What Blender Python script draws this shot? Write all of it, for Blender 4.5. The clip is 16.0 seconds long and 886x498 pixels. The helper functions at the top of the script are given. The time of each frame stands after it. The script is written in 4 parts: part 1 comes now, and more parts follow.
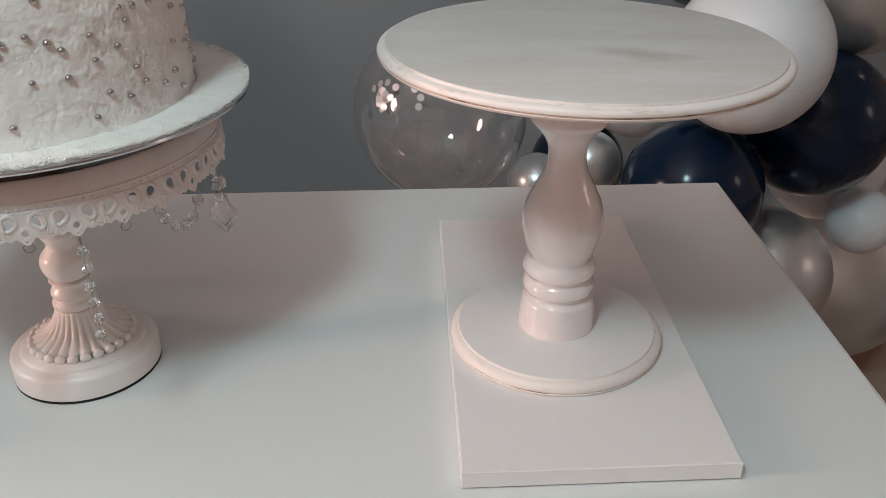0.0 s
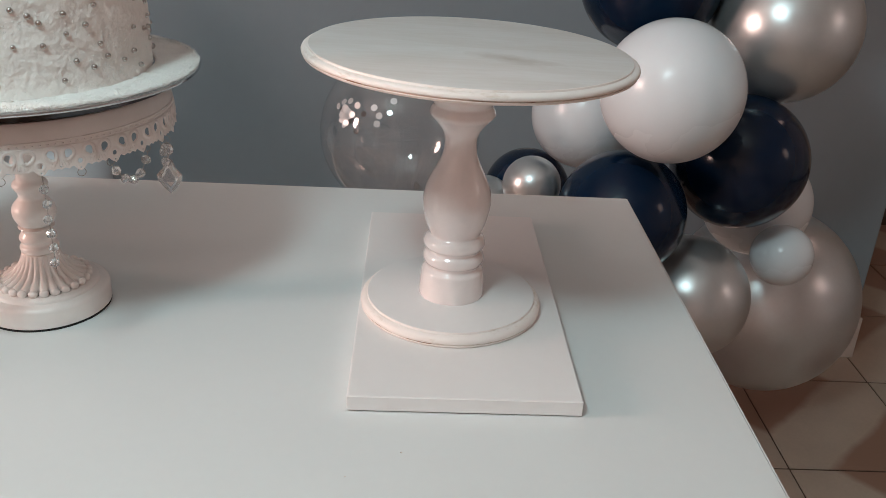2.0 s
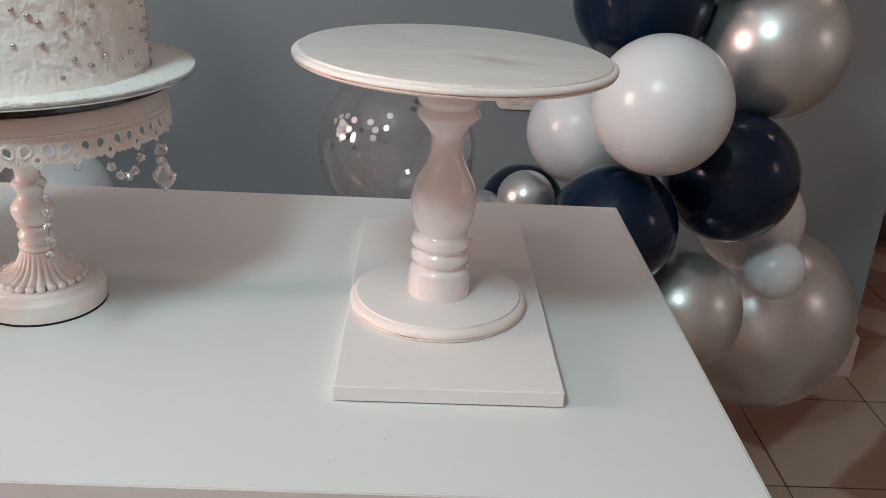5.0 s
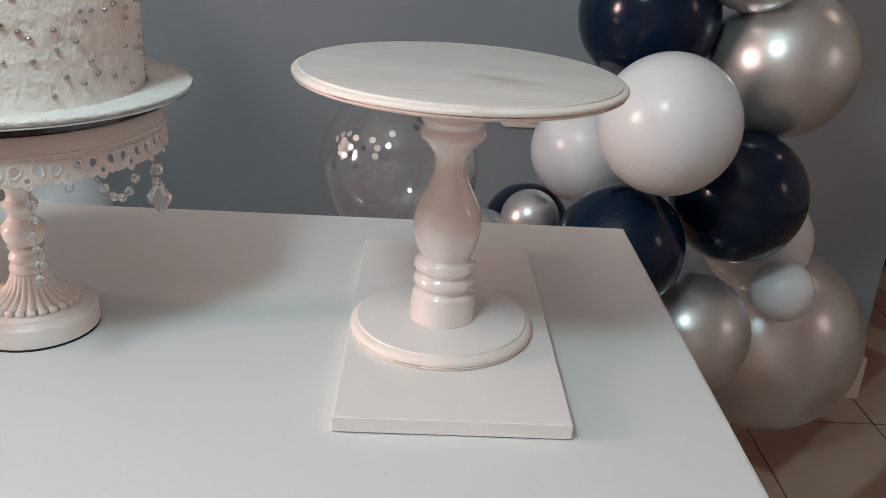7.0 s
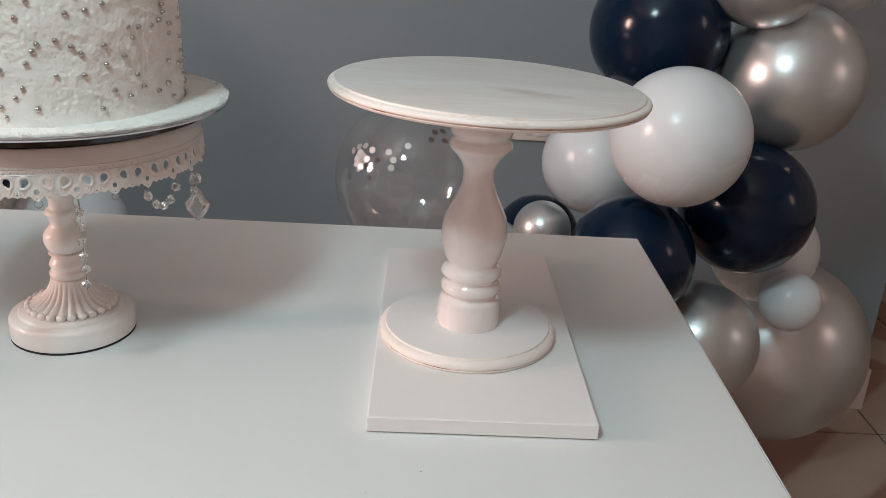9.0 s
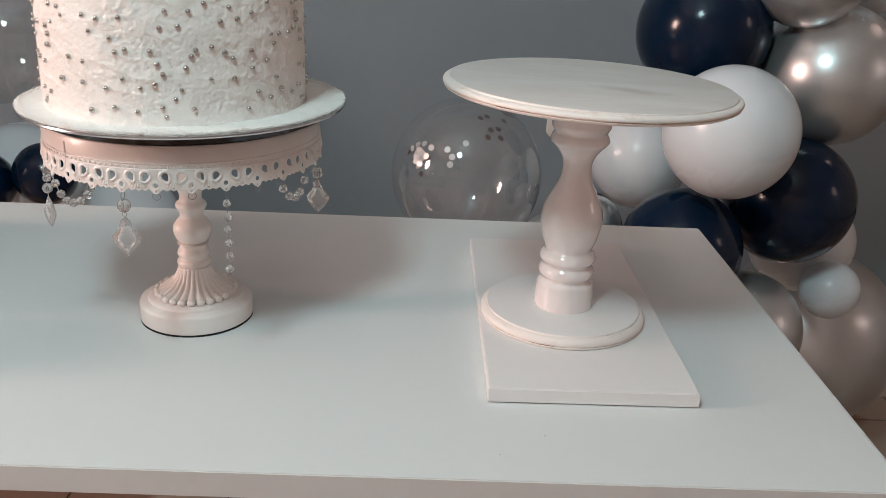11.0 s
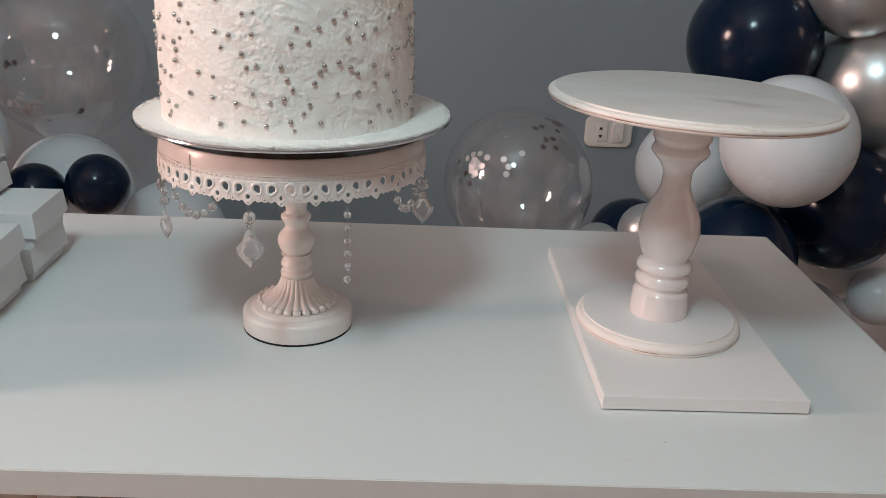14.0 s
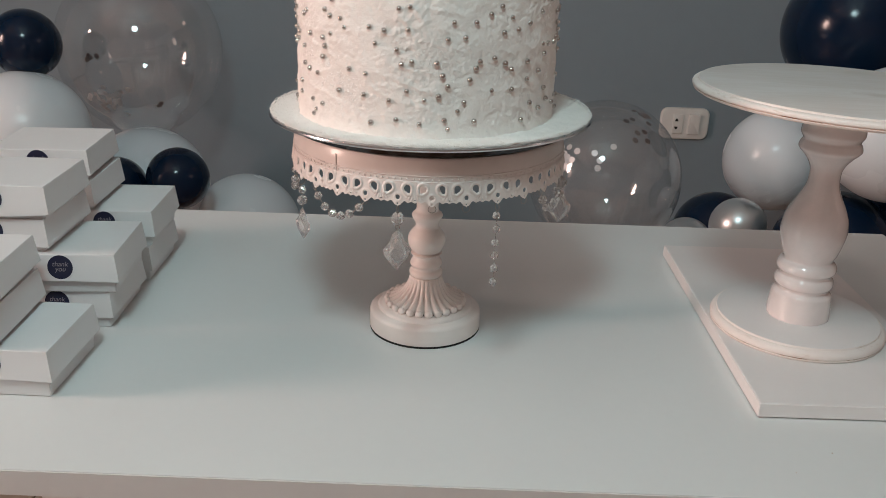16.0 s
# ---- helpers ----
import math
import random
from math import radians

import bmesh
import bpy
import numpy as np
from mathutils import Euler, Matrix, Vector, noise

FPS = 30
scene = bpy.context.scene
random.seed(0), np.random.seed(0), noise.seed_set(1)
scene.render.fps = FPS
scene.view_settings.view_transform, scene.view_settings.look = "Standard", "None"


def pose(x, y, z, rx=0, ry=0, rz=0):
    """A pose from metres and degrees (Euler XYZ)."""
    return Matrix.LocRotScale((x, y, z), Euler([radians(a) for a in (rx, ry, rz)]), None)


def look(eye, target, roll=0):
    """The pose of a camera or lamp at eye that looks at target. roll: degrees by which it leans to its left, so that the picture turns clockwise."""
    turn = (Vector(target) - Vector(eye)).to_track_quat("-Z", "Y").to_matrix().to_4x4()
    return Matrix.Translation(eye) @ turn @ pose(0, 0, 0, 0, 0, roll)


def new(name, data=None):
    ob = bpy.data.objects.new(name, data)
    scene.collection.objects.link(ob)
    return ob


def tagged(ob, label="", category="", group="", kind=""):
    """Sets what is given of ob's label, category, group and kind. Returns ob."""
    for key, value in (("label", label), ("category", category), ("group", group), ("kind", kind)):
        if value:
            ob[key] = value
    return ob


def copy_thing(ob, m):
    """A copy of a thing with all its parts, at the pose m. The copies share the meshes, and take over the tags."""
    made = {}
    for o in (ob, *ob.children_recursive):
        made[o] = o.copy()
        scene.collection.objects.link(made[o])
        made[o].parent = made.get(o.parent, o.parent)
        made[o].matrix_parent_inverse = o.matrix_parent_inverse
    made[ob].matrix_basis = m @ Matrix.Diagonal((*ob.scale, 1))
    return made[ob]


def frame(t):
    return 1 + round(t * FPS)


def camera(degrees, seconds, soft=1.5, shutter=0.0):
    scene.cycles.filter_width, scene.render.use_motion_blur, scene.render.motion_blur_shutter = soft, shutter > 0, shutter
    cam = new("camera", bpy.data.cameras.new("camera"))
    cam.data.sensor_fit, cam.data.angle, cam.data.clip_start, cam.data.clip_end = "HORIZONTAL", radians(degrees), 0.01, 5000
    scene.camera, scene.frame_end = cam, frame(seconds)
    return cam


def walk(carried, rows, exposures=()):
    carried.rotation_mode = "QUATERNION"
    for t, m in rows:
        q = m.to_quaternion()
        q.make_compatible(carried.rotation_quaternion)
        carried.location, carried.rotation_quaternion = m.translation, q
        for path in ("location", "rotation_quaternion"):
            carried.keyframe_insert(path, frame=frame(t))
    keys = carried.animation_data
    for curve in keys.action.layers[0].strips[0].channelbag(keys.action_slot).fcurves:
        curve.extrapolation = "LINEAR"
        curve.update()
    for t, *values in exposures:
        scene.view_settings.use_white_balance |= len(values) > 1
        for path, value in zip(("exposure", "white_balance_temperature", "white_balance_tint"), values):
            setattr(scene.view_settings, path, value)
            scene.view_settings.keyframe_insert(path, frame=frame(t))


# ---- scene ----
cam = camera(53.5, 16.0, 0.55)
PATH = [
    (0, (0.284, 0.45, 1.141), (0.332, 2.214, 0.2), -0.6),
    (0.5, (0.321, 0.414, 1.136), (0.41, 2.185, 0.212), 2.0),
    (1, (0.354, 0.371, 1.137), (0.419, 2.161, 0.247), 2.0),
    (1.5, (0.353, 0.341, 1.137), (0.418, 2.141, 0.267), 2.8),
    (2, (0.351, 0.323, 1.139), (0.411, 2.136, 0.296), 2.9),
    (2.5, (0.358, 0.322, 1.134), (0.416, 2.143, 0.31), 2.9),
    (3, (0.372, 0.313, 1.135), (0.433, 2.141, 0.326), 2.7),
    (3.5, (0.383, 0.301, 1.127), (0.443, 2.136, 0.333), 2.6),
    (4, (0.38, 0.294, 1.126), (0.436, 2.133, 0.341), 2.5),
    (4.5, (0.368, 0.293, 1.125), (0.419, 2.131, 0.338), 2.7),
    (7, (0.365, 0.32, 1.121), (0.407, 2.173, 0.37), 3.0),
    (7.5, (0.363, 0.316, 1.135), (0.404, 2.17, 0.387), 3.1),
    (8, (0.352, 0.307, 1.13), (0.39, 2.166, 0.394), 3.3),
    (10.5, (0.304, 0.261, 1.123), (0.356, 2.126, 0.404), 2.8),
    (11, (0.249, 0.235, 1.131), (0.29, 2.099, 0.409), 2.6),
    (11.5, (0.209, 0.208, 1.132), (0.248, 2.072, 0.41), 2.3),
    (12, (0.189, 0.203, 1.12), (0.23, 2.069, 0.402), 2.2),
    (12.5, (0.186, 0.21, 1.128), (0.233, 2.079, 0.419), 2.2),
    (13, (0.178, 0.217, 1.135), (0.226, 2.088, 0.43), 2.2),
    (13.5, (0.158, 0.206, 1.133), (0.205, 2.077, 0.427), 2.1),
    (14, (0.153, 0.224, 1.134), (0.198, 2.095, 0.428), 2.4),
    (14.5, (0.161, 0.243, 1.131), (0.154, 2.116, 0.43), 2.1),
    (15, (0.12, 0.242, 1.128), (0.109, 2.112, 0.418), 1.9),
    (15.5, (0.072, 0.242, 1.129), (0.052, 2.107, 0.406), 1.7),
    (16, (0.058, 0.247, 1.132), (0.036, 2.109, 0.401), 1.8),
]
walk(cam, [(t, look(eye, target, roll)) for t, eye, target, roll in PATH],
     ((0, 0.05, 6500, 9), (0.5, 0.07, 6450, 7), (1.5, 0.15, 6430, 7), (3.5, 0.26, 6380, 7), (7, 0.25, 6420, 7.5), (8, 0.27, 6420, 7), (10.5, 0.21, 6400, 6.5), (11, 0.15, 6370, 6), (11.7, 0.08, 6300, 5), (12.5, 0.05, 6300, 5), (14.5, -0.05, 6400, 7), (16, -0.19, 6470, 6)))

# ---- light ----
world = bpy.data.worlds.new("world")
scene.world = world
world.use_nodes = True
wn = world.node_tree.nodes
sky = wn.new("ShaderNodeTexSky")
sky.sky_type, sky.sun_disc = "NISHITA", False
sky.sun_elevation, sky.sun_rotation = radians(35), radians(200)
world.node_tree.links.new(sky.outputs[0], wn["Background"].inputs[0])
wn["Background"].inputs[1].default_value = 0.1


def area_lamp(name, m, size, size_y, power, colour, shape="RECTANGLE"):
    d = bpy.data.lights.new(name, "AREA")
    d.shape, d.size, d.size_y, d.energy, d.color = shape, size, size_y, power, colour
    ob = new(name, d)
    ob.matrix_world = m
    return ob


LAMP = Vector((-0.10, 0.20, 1.96))
COOL, WARM = (0.695, 0.95, 1.0), (1.0, 0.655, 0.57)
bulb = bpy.data.lights.new("pendant_bulb_light", "POINT")
bulb.energy, bulb.color, bulb.shadow_soft_size = 27.0, COOL, 0.125
new("pendant_bulb_light", bulb).location = LAMP
area_lamp("window_daylight", look((-2.42, 0.45, 1.46), (0, -0.9, 1.0)), 0.66, 0.66, 57, WARM, "ELLIPSE")
area_lamp("window_glow", look((3.22, 0.40, 1.70), (0.5, 1.0, 0.9)), 0.40, 0.60, 1.6, (1.0, 0.66, 0.52), "ELLIPSE")
# No source seen here: fill added to brighten the space beyond.
area_lamp("far_room_light", look((2.6, 2.2, 2.5), (2.0, 2.2, 0)), 0.3, 0.3, 1.2, WARM)


# ---- materials ----
def mat(name, colour, rough=0.5, metal=0.0, vary=0.06, scale=8.0, fine=120.0, bump=0.0, bump_scale=200.0, coat=0.0, coat_rough=0.12, second=None, spread=0.35, depth=0.002, stretch=(1, 1, 1), centre=0.7):
    """A painted or plain surface: colour wandering at two scales, uneven gloss, fine relief."""
    m = bpy.data.materials.new(name)
    m.use_nodes = True
    nt = m.node_tree
    n, l = nt.nodes, nt.links
    b = n["Principled BSDF"]
    co = n.new("ShaderNodeTexCoord")
    a1, a2 = n.new("ShaderNodeTexNoise"), n.new("ShaderNodeTexNoise")
    mp = n.new("ShaderNodeMapping")
    mp.inputs["Scale"].default_value = stretch
    l.new(co.outputs["Object"], mp.inputs["Vector"])
    for a, s, d in ((a1, scale, 4), (a2, fine, 3)):
        l.new(mp.outputs[0], a.inputs["Vector"])
        a.inputs["Scale"].default_value, a.inputs["Detail"].default_value = s, d
    mixv = n.new("ShaderNodeMath")
    mixv.operation = "MULTIPLY_ADD"
    l.new(a2.outputs[0], mixv.inputs[0])
    mixv.inputs[1].default_value = 0.4
    l.new(a1.outputs[0], mixv.inputs[2])
    ramp = n.new("ShaderNodeMapRange")
    l.new(mixv.outputs[0], ramp.inputs[0])
    ramp.inputs[1].default_value, ramp.inputs[2].default_value = centre - spread, centre + spread
    mix = n.new("ShaderNodeMix")
    mix.data_type = "RGBA"
    l.new(ramp.outputs[0], mix.inputs[0])
    lo = second or tuple(c * (1 - vary * 1.6) for c in colour)
    mix.inputs[6].default_value = (*lo, 1)
    mix.inputs[7].default_value = (*(min(1, c * (1 + (0 if second else vary * 0.4))) for c in colour), 1)
    l.new(mix.outputs[2], b.inputs["Base Color"])
    rr = n.new("ShaderNodeMapRange")
    l.new(a1.outputs[0], rr.inputs[0])
    rr.inputs[1].default_value, rr.inputs[2].default_value = 0.1, 0.9
    rr.inputs[3].default_value, rr.inputs[4].default_value = rough * 0.88, min(1, rough * 1.12)
    l.new(rr.outputs[0], b.inputs["Roughness"])
    b.inputs["Metallic"].default_value = metal
    b.inputs["Coat Weight"].default_value = coat
    b.inputs["Coat Roughness"].default_value = coat_rough
    if bump:
        t = n.new("ShaderNodeTexNoise")
        l.new(co.outputs["Object"], t.inputs["Vector"])
        t.inputs["Scale"].default_value, t.inputs["Detail"].default_value = bump_scale, 5
        bp = n.new("ShaderNodeBump")
        bp.inputs["Strength"].default_value, bp.inputs["Distance"].default_value = bump, depth
        l.new(t.outputs[0], bp.inputs["Height"])
        l.new(bp.outputs[0], b.inputs["Normal"])
    return m


def glass(name, tint=(1, 1, 1), rough=0.03, ior=1.5):
    m = bpy.data.materials.new(name)
    m.use_nodes = True
    b = m.node_tree.nodes["Principled BSDF"]
    b.inputs["Base Color"].default_value = (*tint, 1)
    b.inputs["Roughness"].default_value, b.inputs["IOR"].default_value = rough, ior
    b.inputs["Transmission Weight"].default_value = 1
    return m


def film_material(name, tint, gloss=0.9, body=(0.62, 0.64, 0.66), cover=0.055):
    """A thin clear skin: see-through, glossier at its rim, with a faint milky body."""
    m = bpy.data.materials.new(name)
    m.use_nodes = True
    n, l = m.node_tree.nodes, m.node_tree.links
    n.remove(n["Principled BSDF"])
    tr, gl, df = n.new("ShaderNodeBsdfTransparent"), n.new("ShaderNodeBsdfGlossy"), n.new("ShaderNodeBsdfDiffuse")
    tr.inputs[0].default_value, gl.inputs[0].default_value, df.inputs[0].default_value = (*tint, 1), (gloss, gloss, gloss, 1), (*body, 1)
    gl.inputs["Roughness"].default_value = 0.04
    lw, co, no = n.new("ShaderNodeLayerWeight"), n.new("ShaderNodeTexCoord"), n.new("ShaderNodeTexNoise")
    pw, fr = n.new("ShaderNodeMath"), n.new("ShaderNodeMath")
    pw.operation, fr.operation = "POWER", "MULTIPLY_ADD"
    l.new(lw.outputs["Facing"], pw.inputs[0])
    pw.inputs[1].default_value = 3.5
    l.new(pw.outputs[0], fr.inputs[0])
    fr.inputs[1].default_value, fr.inputs[2].default_value = 0.78, 0.10
    l.new(co.outputs["Object"], no.inputs["Vector"])
    no.inputs["Scale"].default_value, no.inputs["Detail"].default_value = 14, 4
    mr = n.new("ShaderNodeMapRange")
    l.new(no.outputs[0], mr.inputs[0])
    mr.inputs[1].default_value, mr.inputs[2].default_value, mr.inputs[3].default_value, mr.inputs[4].default_value = 0.35, 0.75, cover * 0.4, cover * 2.2
    m1, m2 = n.new("ShaderNodeMixShader"), n.new("ShaderNodeMixShader")
    l.new(mr.outputs[0], m1.inputs[0])
    l.new(tr.outputs[0], m1.inputs[1])
    l.new(df.outputs[0], m1.inputs[2])
    l.new(fr.outputs[0], m2.inputs[0])
    l.new(m1.outputs[0], m2.inputs[1])
    l.new(gl.outputs[0], m2.inputs[2])
    l.new(m2.outputs[0], n["Material Output"].inputs[0])
    return m


def tile_material():
    """Glazed floor tile: a cream band across, terracotta in two opposite corners, cloudy, a little different on each tile."""
    m = mat("glazed_tile", (0.50, 0.42, 0.345), 0.32, bump=0.15, bump_scale=60, vary=0.12, scale=9)
    n, l = m.node_tree.nodes, m.node_tree.links
    b = n["Principled BSDF"]
    old = b.inputs["Base Color"].links[0].from_socket
    info, co, sep = n.new("ShaderNodeObjectInfo"), n.new("ShaderNodeTexCoord"), n.new("ShaderNodeSeparateXYZ")
    l.new(co.outputs["Object"], sep.inputs[0])
    cloud = n.new("ShaderNodeVectorMath")
    cloud.operation = "ADD"
    l.new(co.outputs["Object"], cloud.inputs[0])
    l.new(info.outputs["Random"], cloud.inputs[1])
    add = n.new("ShaderNodeMath")
    add.operation = "ADD"
    l.new(sep.outputs[0], add.inputs[0])
    l.new(sep.outputs[1], add.inputs[1])
    both = n.new("ShaderNodeMath")
    both.operation = "ABSOLUTE"
    l.new(add.outputs[0], both.inputs[0])
    no = n.new("ShaderNodeTexNoise")
    l.new(cloud.outputs[0], no.inputs["Vector"])
    no.inputs["Scale"].default_value, no.inputs["Detail"].default_value = 11, 5
    wob = n.new("ShaderNodeMath")
    wob.operation = "MULTIPLY_ADD"
    l.new(no.outputs[0], wob.inputs[0])
    wob.inputs[1].default_value = 0.04
    l.new(both.outputs[0], wob.inputs[2])
    mr = n.new("ShaderNodeMapRange")
    l.new(wob.outputs[0], mr.inputs[0])
    mr.inputs[1].default_value, mr.inputs[2].default_value = 0.112, 0.138
    mix = n.new("ShaderNodeMix")
    mix.data_type = "RGBA"
    l.new(mr.outputs[0], mix.inputs[0])
    l.new(old, mix.inputs[6])
    mix.inputs[7].default_value = (0.30, 0.185, 0.135, 1)
    l.new(mix.outputs[2], b.inputs["Base Color"])
    return m


M_TABLE = mat("white_melamine", (0.735, 0.750, 0.745), 0.42, vary=0.02, scale=4, bump=0.04, bump_scale=500, depth=0.0004)
M_EDGE = mat("melamine_edge_band", (0.76, 0.74, 0.73), 0.5, vary=0.03, scale=20)
# Paler than the table's band: window light on the board edges, in the colour.
M_BEDGE = mat("window_lit_edge_band", (0.86, 0.825, 0.815), 0.35, vary=0.04, scale=20)
M_BOARD = mat("white_board", (0.83, 0.795, 0.785), 0.4, vary=0.025, scale=7, bump=0.05, bump_scale=400, depth=0.0004)
M_PAINT = mat("glossy_white_paint", (0.93, 0.83, 0.81), 0.17, vary=0.05, scale=30, bump=0.3, bump_scale=90, coat=1.0, coat_rough=0.06, depth=0.0008)
M_WORN = mat("worn_white_paint_on_wood", (0.88, 0.80, 0.76), 0.45, scale=22, fine=160, second=(0.70, 0.585, 0.50), spread=0.09, centre=0.54, stretch=(1, 1, 7), bump=0.3, bump_scale=150, depth=0.0006)
M_BARE = mat("bare_brown_wood_in_groove", (0.74, 0.66, 0.60), 0.5, scale=26, fine=210, second=(0.34, 0.215, 0.15), spread=0.10, centre=0.61, stretch=(1, 1, 3), bump=0.3, bump_scale=200, depth=0.0006)
M_TOP = mat("whitewashed_wood", (0.745, 0.70, 0.68), 0.46, scale=16, fine=110, second=(0.645, 0.58, 0.535), spread=0.20, centre=0.62, stretch=(0.35, 1.6, 1), bump=0.2, bump_scale=120, depth=0.0005)
def add_stain(m, at, size, colour):
    """A soft uneven blotch with a shape of its own."""
    n, l = m.node_tree.nodes, m.node_tree.links
    b = n["Principled BSDF"]
    old = b.inputs["Base Color"].links[0].from_socket
    co, mp, no, ln = n.new("ShaderNodeTexCoord"), n.new("ShaderNodeMapping"), n.new("ShaderNodeTexNoise"), n.new("ShaderNodeVectorMath")
    ln.operation = "LENGTH"
    l.new(co.outputs["Object"], mp.inputs["Vector"])
    mp.vector_type = "TEXTURE"
    mp.inputs["Location"].default_value = at
    mp.inputs["Rotation"].default_value = (0, 0, -0.45)
    mp.inputs["Scale"].default_value = size
    l.new(mp.outputs[0], ln.inputs[0])
    l.new(co.outputs["Object"], no.inputs["Vector"])
    no.inputs["Scale"].default_value, no.inputs["Detail"].default_value = 70, 5
    ad, mr, mix = n.new("ShaderNodeMath"), n.new("ShaderNodeMapRange"), n.new("ShaderNodeMix")
    ad.operation = "ADD"
    l.new(ln.outputs["Value"], ad.inputs[0])
    l.new(no.outputs[0], ad.inputs[1])
    l.new(ad.outputs[0], mr.inputs[0])
    mr.inputs[1].default_value, mr.inputs[2].default_value, mr.inputs[3].default_value, mr.inputs[4].default_value = 0.6, 1.5, 0.8, 0.0
    mix.data_type = "RGBA"
    l.new(mr.outputs[0], mix.inputs[0])
    l.new(old, mix.inputs[6])
    mix.inputs[7].default_value = (*colour, 1)
    l.new(mix.outputs[2], b.inputs["Base Color"])


add_stain(M_TOP, (0.030, -0.033, 0.0001), (0.040, 0.017, 1), (0.50, 0.42, 0.365))
M_STAND = mat("ivory_enamel", (0.88, 0.815, 0.78), 0.4, vary=0.05, scale=40, bump=0.1, bump_scale=300, coat=0.35, coat_rough=0.14, depth=0.0004)
M_FELT = mat("black_felt", (0.02, 0.02, 0.02), 0.9)
M_SILVER = mat("silver_foil_drum", (0.62, 0.63, 0.65), 0.16, 1.0, vary=0.05, scale=20)
M_CREAM = mat("buttercream", (0.95, 0.90, 0.86), 0.7, vary=0.04, scale=30, bump=0.45, bump_scale=480, depth=0.0013)
# Drum foil, its colour darkened for the dim lower room it reflects.
M_MIRROR = mat("dark_reflection_foil", (0.07, 0.07, 0.074), 0.1, 1.0, vary=0.3, scale=30)
M_COCO = mat("coconut_flakes", (0.93, 0.905, 0.875), 0.65, vary=0.05, scale=60, bump=0.4, bump_scale=600, depth=0.001)
M_PEARL = mat("silver_sugar_pearl", (0.60, 0.58, 0.56), 0.2, 1.0, vary=0.1, scale=300)
M_CRYSTAL = glass("cut_crystal", (1, 1, 1), 0.02, 1.68)
M_CRYSTAL.node_tree.nodes["Principled BSDF"].inputs["Transmission Weight"].default_value = 0.87
cn, cl = M_CRYSTAL.node_tree.nodes, M_CRYSTAL.node_tree.links
ctr, cmx = cn.new("ShaderNodeBsdfTransparent"), cn.new("ShaderNodeMixShader")
cmx.inputs[0].default_value = 0.92
cl.new(ctr.outputs[0], cmx.inputs[1])
cl.new(cn["Principled BSDF"].outputs[0], cmx.inputs[2])
cl.new(cmx.outputs[0], cn["Material Output"].inputs[0])
M_WIRE = mat("steel_wire", (0.35, 0.33, 0.31), 0.35, 1.0)
M_CARD = mat("white_card", (0.74, 0.745, 0.75), 0.55, vary=0.02, scale=20, bump=0.08, bump_scale=300, depth=0.0004)
M_STICKER = mat("navy_sticker", (0.012, 0.016, 0.045), 0.35)
M_SCRIPT = mat("pale_script_ink", (0.31, 0.28, 0.31), 0.5)
M_WALL = mat("grey_wall_paint", (0.246, 0.306, 0.346), 0.62, vary=0.05, scale=2.2, fine=40, bump=0.12, bump_scale=180, depth=0.001)
# Unseen room walls: colour chosen for the light they bounce back.
M_ROOM = mat("room_bounce_paint", (0.65, 0.615, 0.595), 0.7, vary=0.05, scale=2, bump=0.1, bump_scale=150, depth=0.001)
M_FAR = mat("beige_wall_paint", (0.55, 0.47, 0.38), 0.7, vary=0.06, scale=2, bump=0.1, bump_scale=150)
M_CEIL = mat("ceiling_bounce_paint", (0.69, 0.665, 0.65), 0.8, vary=0.03)
M_BASEB = mat("white_skirting", (0.72, 0.69, 0.66), 0.4, vary=0.05)
# Far skirting's brown; also colours the painted shadow line under the board.
M_DARKB = mat("dark_skirting_and_shade", (0.09, 0.06, 0.045), 0.4, vary=0.1)
M_GROUT = mat("brown_grout", (0.11, 0.075, 0.058), 0.9, vary=0.2, scale=30)
M_TILE = tile_material()
M_NAVY = mat("navy_latex", (0.0018, 0.0120, 0.035), 0.16, vary=0.1, scale=9)
M_NAVY.node_tree.nodes["Principled BSDF"].inputs["Specular IOR Level"].default_value = 0.32
M_WHITE = mat("white_latex", (0.75, 0.815, 0.86), 0.27, vary=0.02, scale=5, spread=0.9)
M_CHROME = mat("silver_chrome_latex", (0.635, 0.66, 0.67), 0.31, 0.76, vary=0.06, scale=7)
M_CLEAR = film_material("clear_latex", (0.95, 0.955, 0.96))
M_CONF = mat("silver_confetti_foil", (0.80, 0.79, 0.80), 0.35, 0.4)
M_CONFD = mat("rose_confetti_foil", (0.24, 0.19, 0.185), 0.3, 0.6)
M_PLATE = mat("ivory_plastic", (0.76, 0.745, 0.715), 0.35, vary=0.02)
M_DARK = mat("dark_slot", (0.015, 0.015, 0.015), 0.6)
M_PANE = glass("window_pane", (1, 1, 1), 0.0, 1.45)


# ---- building helpers ----
def finish(name, bm, material, parent=None, label="", smooth=None):
    me = bpy.data.meshes.new(name)
    bmesh.ops.recalc_face_normals(bm, faces=bm.faces)
    bm.to_mesh(me)
    bm.free()
    me.materials.append(material)
    if smooth is not None:
        for p in me.polygons:
            p.use_smooth = True
        if smooth < 180:
            me.set_sharp_from_angle(angle=radians(smooth))
    ob = new(name, me)
    if parent:
        ob.parent = parent
    if label:
        ob["label"] = label
    return ob


def part(name, bm, material, parent, label="", smooth=None):
    return finish(name, bm, material, parent, label, smooth)


def thing(name, at, label, category, group="", rz=0):
    ob = new(name)
    ob.empty_display_size = 0.02
    ob.matrix_world = pose(*at, 0, 0, rz)
    return tagged(ob, label, category, group)


